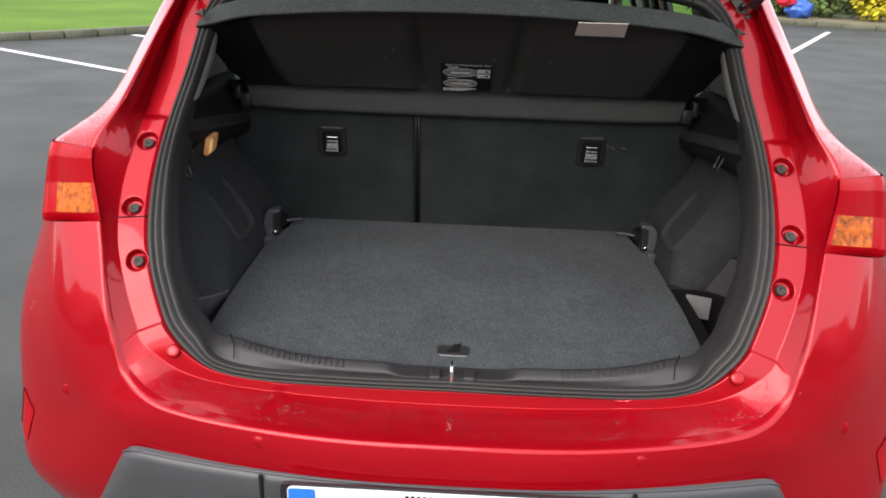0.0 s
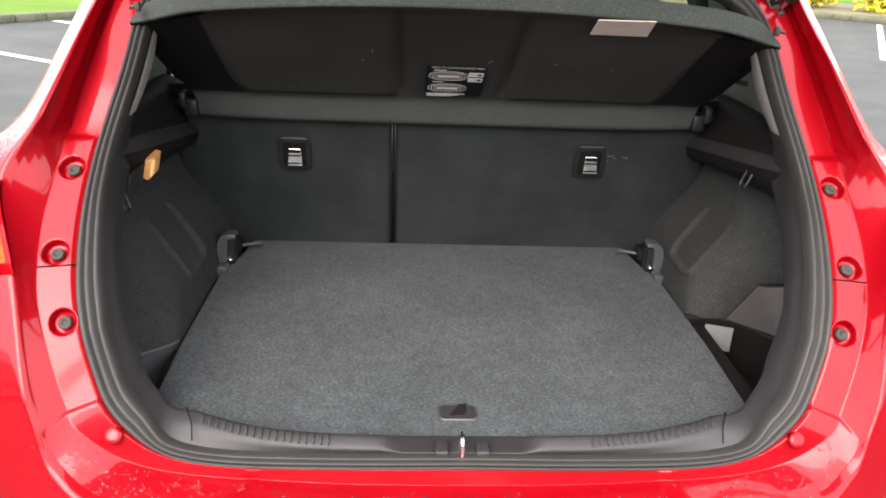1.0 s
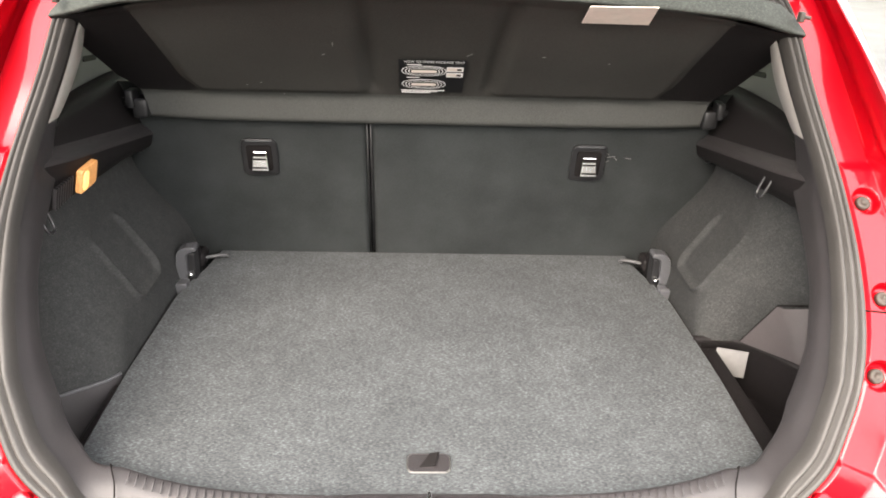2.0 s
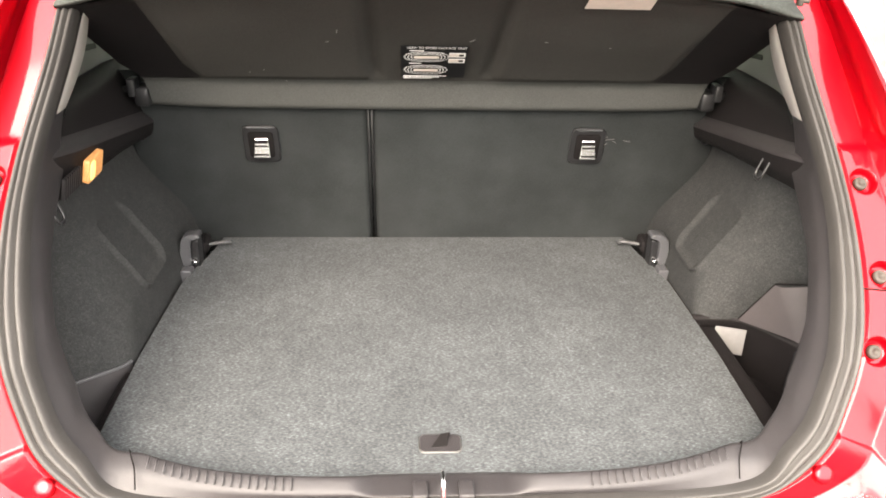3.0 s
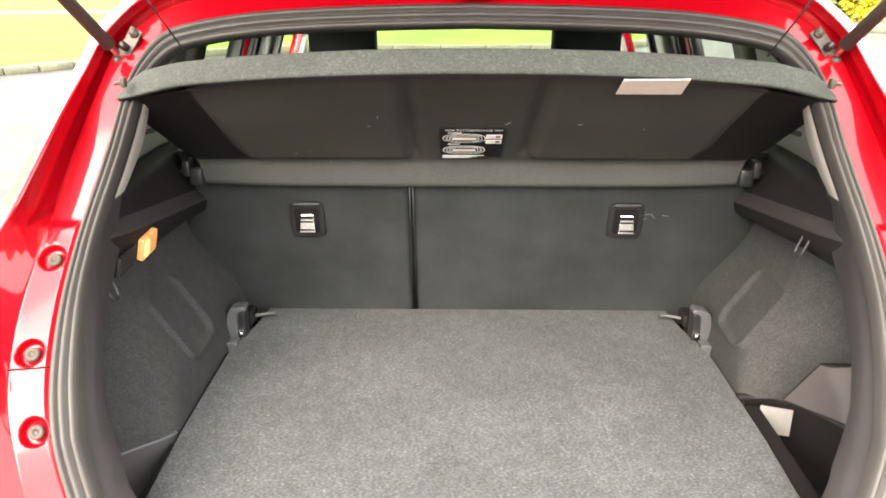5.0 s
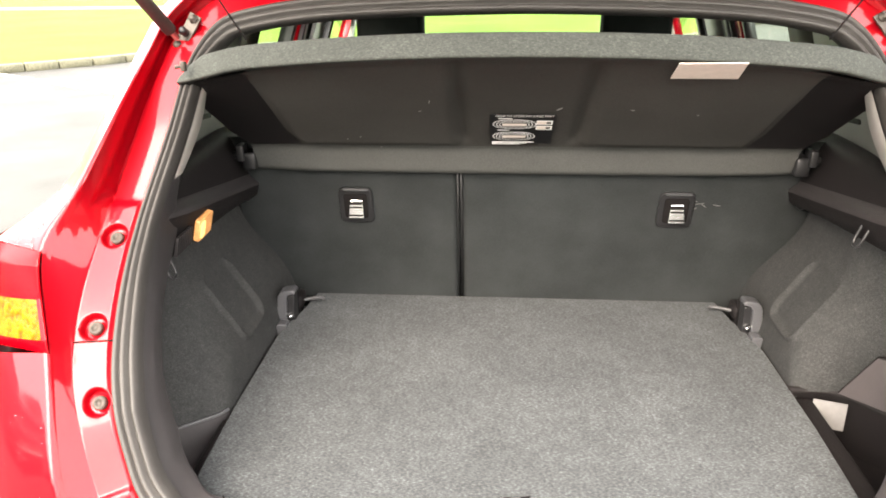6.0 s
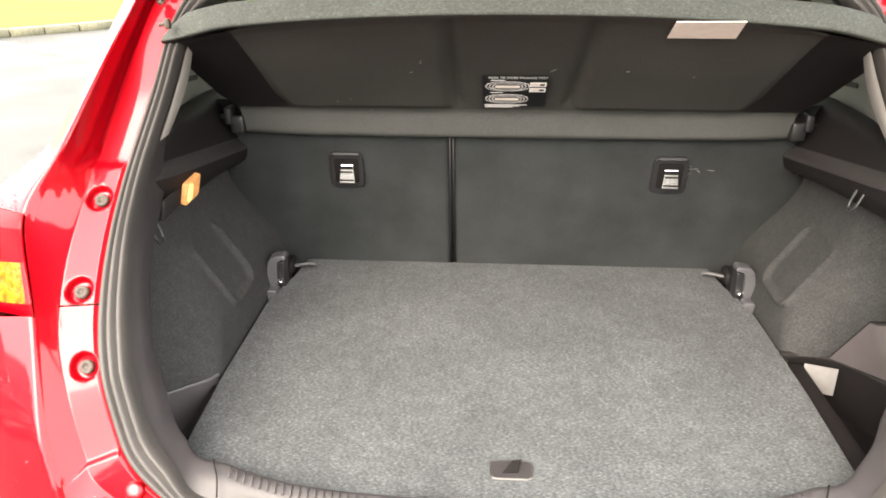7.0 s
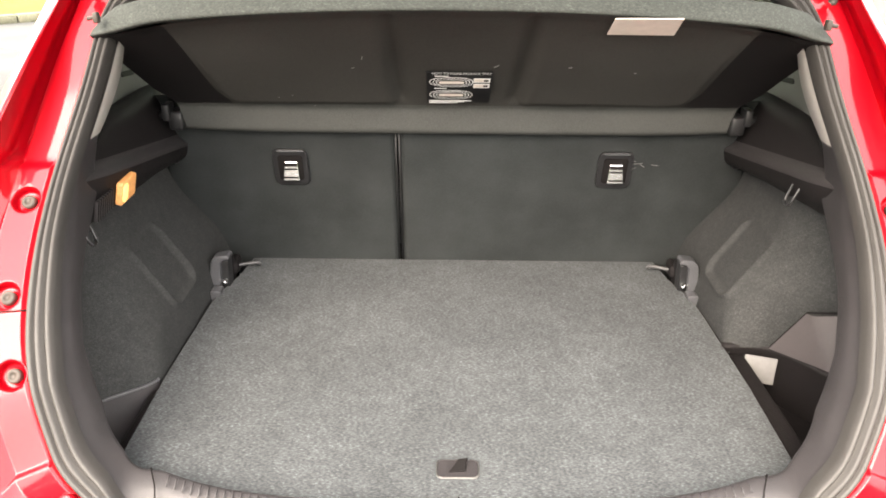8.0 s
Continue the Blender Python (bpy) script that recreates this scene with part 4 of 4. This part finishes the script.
for s in (1, -1):
    line = [flange[i].lerp(edge[i], .86) for i in range(round(8.0 * SUB), round(11.6 * SUB), 4)]
    part("ditch_strip", tube([((p.x + .001) * s, p.y - .003, p.z + .001) for p in line], .0017, 8), RED, car)
# open tailgate above the opening
tailgate = thing("tailgate", "", "")
tailgate.parent = car
tailgate.location = Vector((0, .70, 1.46)) - car.location
hinge, tip = Vector((0, .68, 1.47)), Vector((0, -.28, 1.96))
along = (tip - hinge)
upn = Vector((0, .45, .89))
rows = [[hinge + along * v + Vector((u * (.56 + .05 * math.sin(v * 3)), 0, 0)) + upn * (.05 - .06 * u * u + .03 * math.sin(v * 3.1)) for u in [k / 8 - 1 for k in range(17)]] for v in (0, .1, .25, .4, .5)]
part("rear_window", grid(rows), BLACK, tailgate, "dark tinted glass")
rows = [[hinge + along * v + Vector((u * (.60 + .05 * math.sin(v * 3)), 0, 0)) + upn * (.05 - .08 * u * u + .03 * math.sin(v * 3.1)) for u in [k / 8 - 1 for k in range(17)]] for v in (.5, .6, .75, .9, 1.0)]
part("outer_skin", grid(rows), RED, tailgate)
rows = [[hinge + along * v + Vector((u * .52, 0, 0)) - upn * (.03 - .03 * u * u) for u in [k / 8 - 1 for k in range(17)]] for v in (.48, .6, .75, .9, .99)]
part("inner_trim", grid(rows), PLASTIC, tailgate)
part("spoiler", box((-.5, .60, 1.475), (.5, .74, 1.50), .01), RED, tailgate)
part("hinge_cover", box((-.028, .628, 1.386), (.028, .66, 1.412), .006), GREYBAR, tailgate)

# ---- car park ----
tagged(new("ground", mesh_of("ground", box((-200, -150, -.06), (200, 400, 0)), ASPHALT)), "grey worn asphalt car park surface", "asphalt", kind="structure")
KERB = catmull([(-60, -30), (-30, -9), (-12, 5.0), (-7.6, 8.25), (-5.9, 9.65), (-4.7, 11.0), (-2.6, 12.2), (0.5, 12.2), (3.4, 13.0), (5.2, 15.9), (7, 16.6), (8.9, 15.8), (12.2, 13.2), (30, 0), (60, -20)], 4)
KERB = [Vector((p.x, p.y, 0)) for p in KERB]
bm = bmesh.new()
inner = [bm.verts.new((p.x, p.y + .14, .10)) for p in KERB]
outer = [bm.verts.new((p.x * 3.2, p.y + 250 - abs(p.x) * .6, .10)) for p in KERB]
for k in range(len(KERB) - 1):
    bm.faces.new((inner[k], inner[k + 1], outer[k + 1], outer[k]))
tagged(new("lawn", mesh_of("lawn", finish(bm, False), GRASS)), "mown green grass verge", "grass", kind="structure")
kerb = thing("kerb", "pale weathered concrete kerb stones, partly grassed over", "kerb", kind="structure")
for k in range(8, len(KERB) - 9):
    a, b = KERB[k], KERB[k + 1]
    n = max(1, round((b - a).length / .9))
    for j in range(n):
        p, q = a.lerp(b, j / n), a.lerp(b, (j + 1) / n)
        d = (q - p)
        m = basis(p.lerp(q, .5) + Vector((0, .07, .045)), d, (0, 0, 1))
        part("kerb_stone", box((-d.length / 2 + .006, -.07, -.06), (d.length / 2 - .006, .07, .065), .012, m, seg=1), STONE, kerb)


def painted_line(a, b, w=.10):
    a, b = Vector((*a, 0)), Vector((*b, 0))
    m = basis(a.lerp(b, .5) + Vector((0, 0, .004)), b - a, (0, 0, 1))
    tagged(new("bay_line", mesh_of("bay_line", slab([(-(b - a).length / 2, -w / 2), ((b - a).length / 2, -w / 2), ((b - a).length / 2, w / 2), (-(b - a).length / 2, w / 2)], .002, m), LINE)), "worn white painted parking bay line", "road marking", "bay lines", "structure")


painted_line((-7.0, 8.98), (-2.4, 6.28))
painted_line((-5.15, 10.35), (-.7, 7.7))
painted_line((7.55, 15.15), (4.45, 10.0))
painted_line((9.75, 14.6), (6.65, 9.45))
tagged(new("footpath", mesh_of("footpath", box((-60, 21.3, .09), (-6, 22.6, .108), m=pose(0, 0, 0, 0, 0, 6)), STONE)), "pale footpath across the grass", "path", kind="structure")
BED = material("mulch_bed", (0.14, 0.12, 0.07), 0.95, scale=40, vary=0.5, bump=1.0, bump_scale=60)
bm = slab([(6.0, 17.0), (7.3, 16.8), (9.1, 16.0), (12.4, 13.5), (30, .6), (34, 6), (15, 17), (10, 19.5), (6.0, 18.5)], .03, pose(0, 0.0, .09))
tagged(new("planting_bed", mesh_of("planting_bed", bm, BED)), "brown mulch planting bed behind the kerb", "flower bed", kind="structure")


def leaf_material(name, colour):
    m = material(name, colour, 0.6, scale=3, vary=0.45, spec=0.3)
    return m


LEAF = leaf_material("hedge_leaves", (0.085, 0.115, 0.035))
YELLOW = leaf_material("yellow_leaves", (0.55, 0.47, 0.03))
TWIG = material("twigs", (0.09, 0.06, 0.04), 0.9, scale=40)
rng = random.Random(7)


def shrub(x, y, r, h, mat, label, n):
    ob = thing("shrub", label, "shrub", (x, y, .1), group="shrubs behind the kerb")
    for k in range(5):
        a = rng.uniform(0, math.tau)
        part("stem", tube([(x, y, .1), (x + .3 * r * math.cos(a), y + .3 * r * math.sin(a), .1 + h * .4), (x + .6 * r * math.cos(a), y + .6 * r * math.sin(a), .1 + h * .8)], [.03, .02, .008], 5), TWIG, ob)
    lumps = [(x + rng.uniform(-.6, .6) * r, y + rng.uniform(-.5, .5) * r, .1 + h * rng.uniform(.08, .70), r * rng.uniform(.35, .6)) for _ in range(9)]
    V, F = [], []
    for k in range(n):
        cx, cy, cz, cr = lumps[k % 9]
        d = Vector((rng.gauss(0, 1), rng.gauss(0, 1), rng.gauss(0, 1))).normalized() * cr * rng.uniform(.6, 1.1)
        c = Vector((cx, cy, cz)) + d
        c.z = max(.12, c.z)
        u = Vector((rng.gauss(0, 1), rng.gauss(0, 1), rng.gauss(0, 1))).normalized()
        w = u.orthogonal().normalized()
        s = rng.uniform(.05, .10)
        i = len(V)
        V += [c - u * s, c + w * s * .5, c + u * s, c - w * s * .5]
        F.append((i, i + 1, i + 2, i + 3))
    me = bpy.data.meshes.new("crown")
    me.from_pydata(V, [], F)
    me.materials.append(mat)
    cr = new("crown", me)
    cr.parent = ob
    me.transform(Matrix.Translation((-x, -y, -.1)))
    return ob


spots = [(6.6, 18.6), (7.7, 18.3), (8.8, 17.9), (12.5, 15.6), (14.2, 14.4), (16, 13), (18, 11.4), (9.8, 19.2)]
for k, (x, y) in enumerate(spots):
    shrub(x, y, 1.0, 1.7 + .3 * (k % 3), LEAF, "dense dark green hedge shrub", 2600)
for x, y, r in ((9.55, 17.2, 1.0), (11.0, 16.6, .9), (11.9, 16.2, .7)):
    shrub(x, y, r, 1.5, YELLOW, "bright yellow-green golden shrub", 2600)
# far object of unknown kind, given as a blue and a red lump
bag = thing("verge_object", "unidentified crumpled blue lump with a smaller red lump on verge", "bag", (7.6, 17.2, .1))


def crumple(c, r, seed):
    bm = bmesh.new()
    bmesh.ops.create_icosphere(bm, subdivisions=4, radius=1)
    for v in bm.verts:
        f = 1 + .28 * noise.noise(v.co * 2.1 + Vector((seed, 0, 0))) + .12 * noise.noise(v.co * 6 + Vector((0, seed, 0)))
        v.co = Vector((v.co.x * r[0] * f, v.co.y * r[1] * f, max(-.98, v.co.z * f) * r[2])) + Vector(c)
    return finish(bm)


part("blue_lump", crumple((7.7, 17.2, .32), (.32, .25, .22), 3), material("lump_blue", (0.03, 0.10, 0.38), .35, scale=20, vary=.3), bag)
part("red_lump", crumple((7.4, 17.2, .50), (.20, .2, .14), 9), material("lump_red", (0.5, 0.01, 0.03), .8, scale=60, vary=.3), bag)

# unseen trees added to close the car park behind and darken the paint's reflections
far = tagged(new("unseen_trees"), "unseen line of dark green trees added to darken reflections", "trees", kind="stuff")
V, F = [], []
for k in range(26000):
    a = rng.uniform(math.pi * 1.02, math.pi * 1.98)
    R = 26 + rng.uniform(-1.5, 1.5)
    top = 5.0 + 1.6 * math.sin(a * 9) + 1.1 * math.sin(a * 23)
    c = Vector((R * math.cos(a), R * math.sin(a) + 2, rng.uniform(0, top)))
    u = Vector((rng.gauss(0, 1), rng.gauss(0, 1), rng.gauss(0, 1))).normalized()
    w = u.orthogonal().normalized()
    s = rng.uniform(.2, .45)
    i = len(V)
    V += [c - u * s, c + w * s * .6, c + u * s, c - w * s * .6]
    F.append((i, i + 1, i + 2, i + 3))
me = bpy.data.meshes.new("unseen_leaves")
me.from_pydata(V, [], F)
me.materials.append(LEAF)
crowd = new("unseen_leaves", me)
crowd.parent = far

# panes of the cabin
for s in (1, -1):
    for y0, y1, nm in ((1.25, 1.66, "rear_door_glass"), (2.17, 2.78, "front_door_glass")):
        bm = grid([[Vector((.770 * s, y0, .97)), Vector((.770 * s, y1, .97))], [Vector((.618 * s, y0, 1.40)), Vector((.618 * s, min(y1, 2.45), 1.40))]])
        bmesh.ops.solidify(bm, geom=bm.faces[:], thickness=.004)
        g = part(nm, bm, GLASS, car)
        g.visible_shadow = False
bm = grid([catmull([(x, y + .12 * (1 - (x / .75) ** 2), z) for x in (-.75, -.4, 0, .4, .75)], 3) for y, z in ((3.0, .98), (2.25, 1.42))])
bmesh.ops.solidify(bm, geom=bm.faces[:], thickness=.005)
g = part("windscreen", bm, GLASS, car)
g.visible_shadow = False
part("windscreen_sticker", slab(rounded(.07, .10, .004), .001, basis((.62, 2.75, 1.19), (1, 0, 0), (0, -.5, .86))), WHITE, car, "white paper disc on the windscreen")
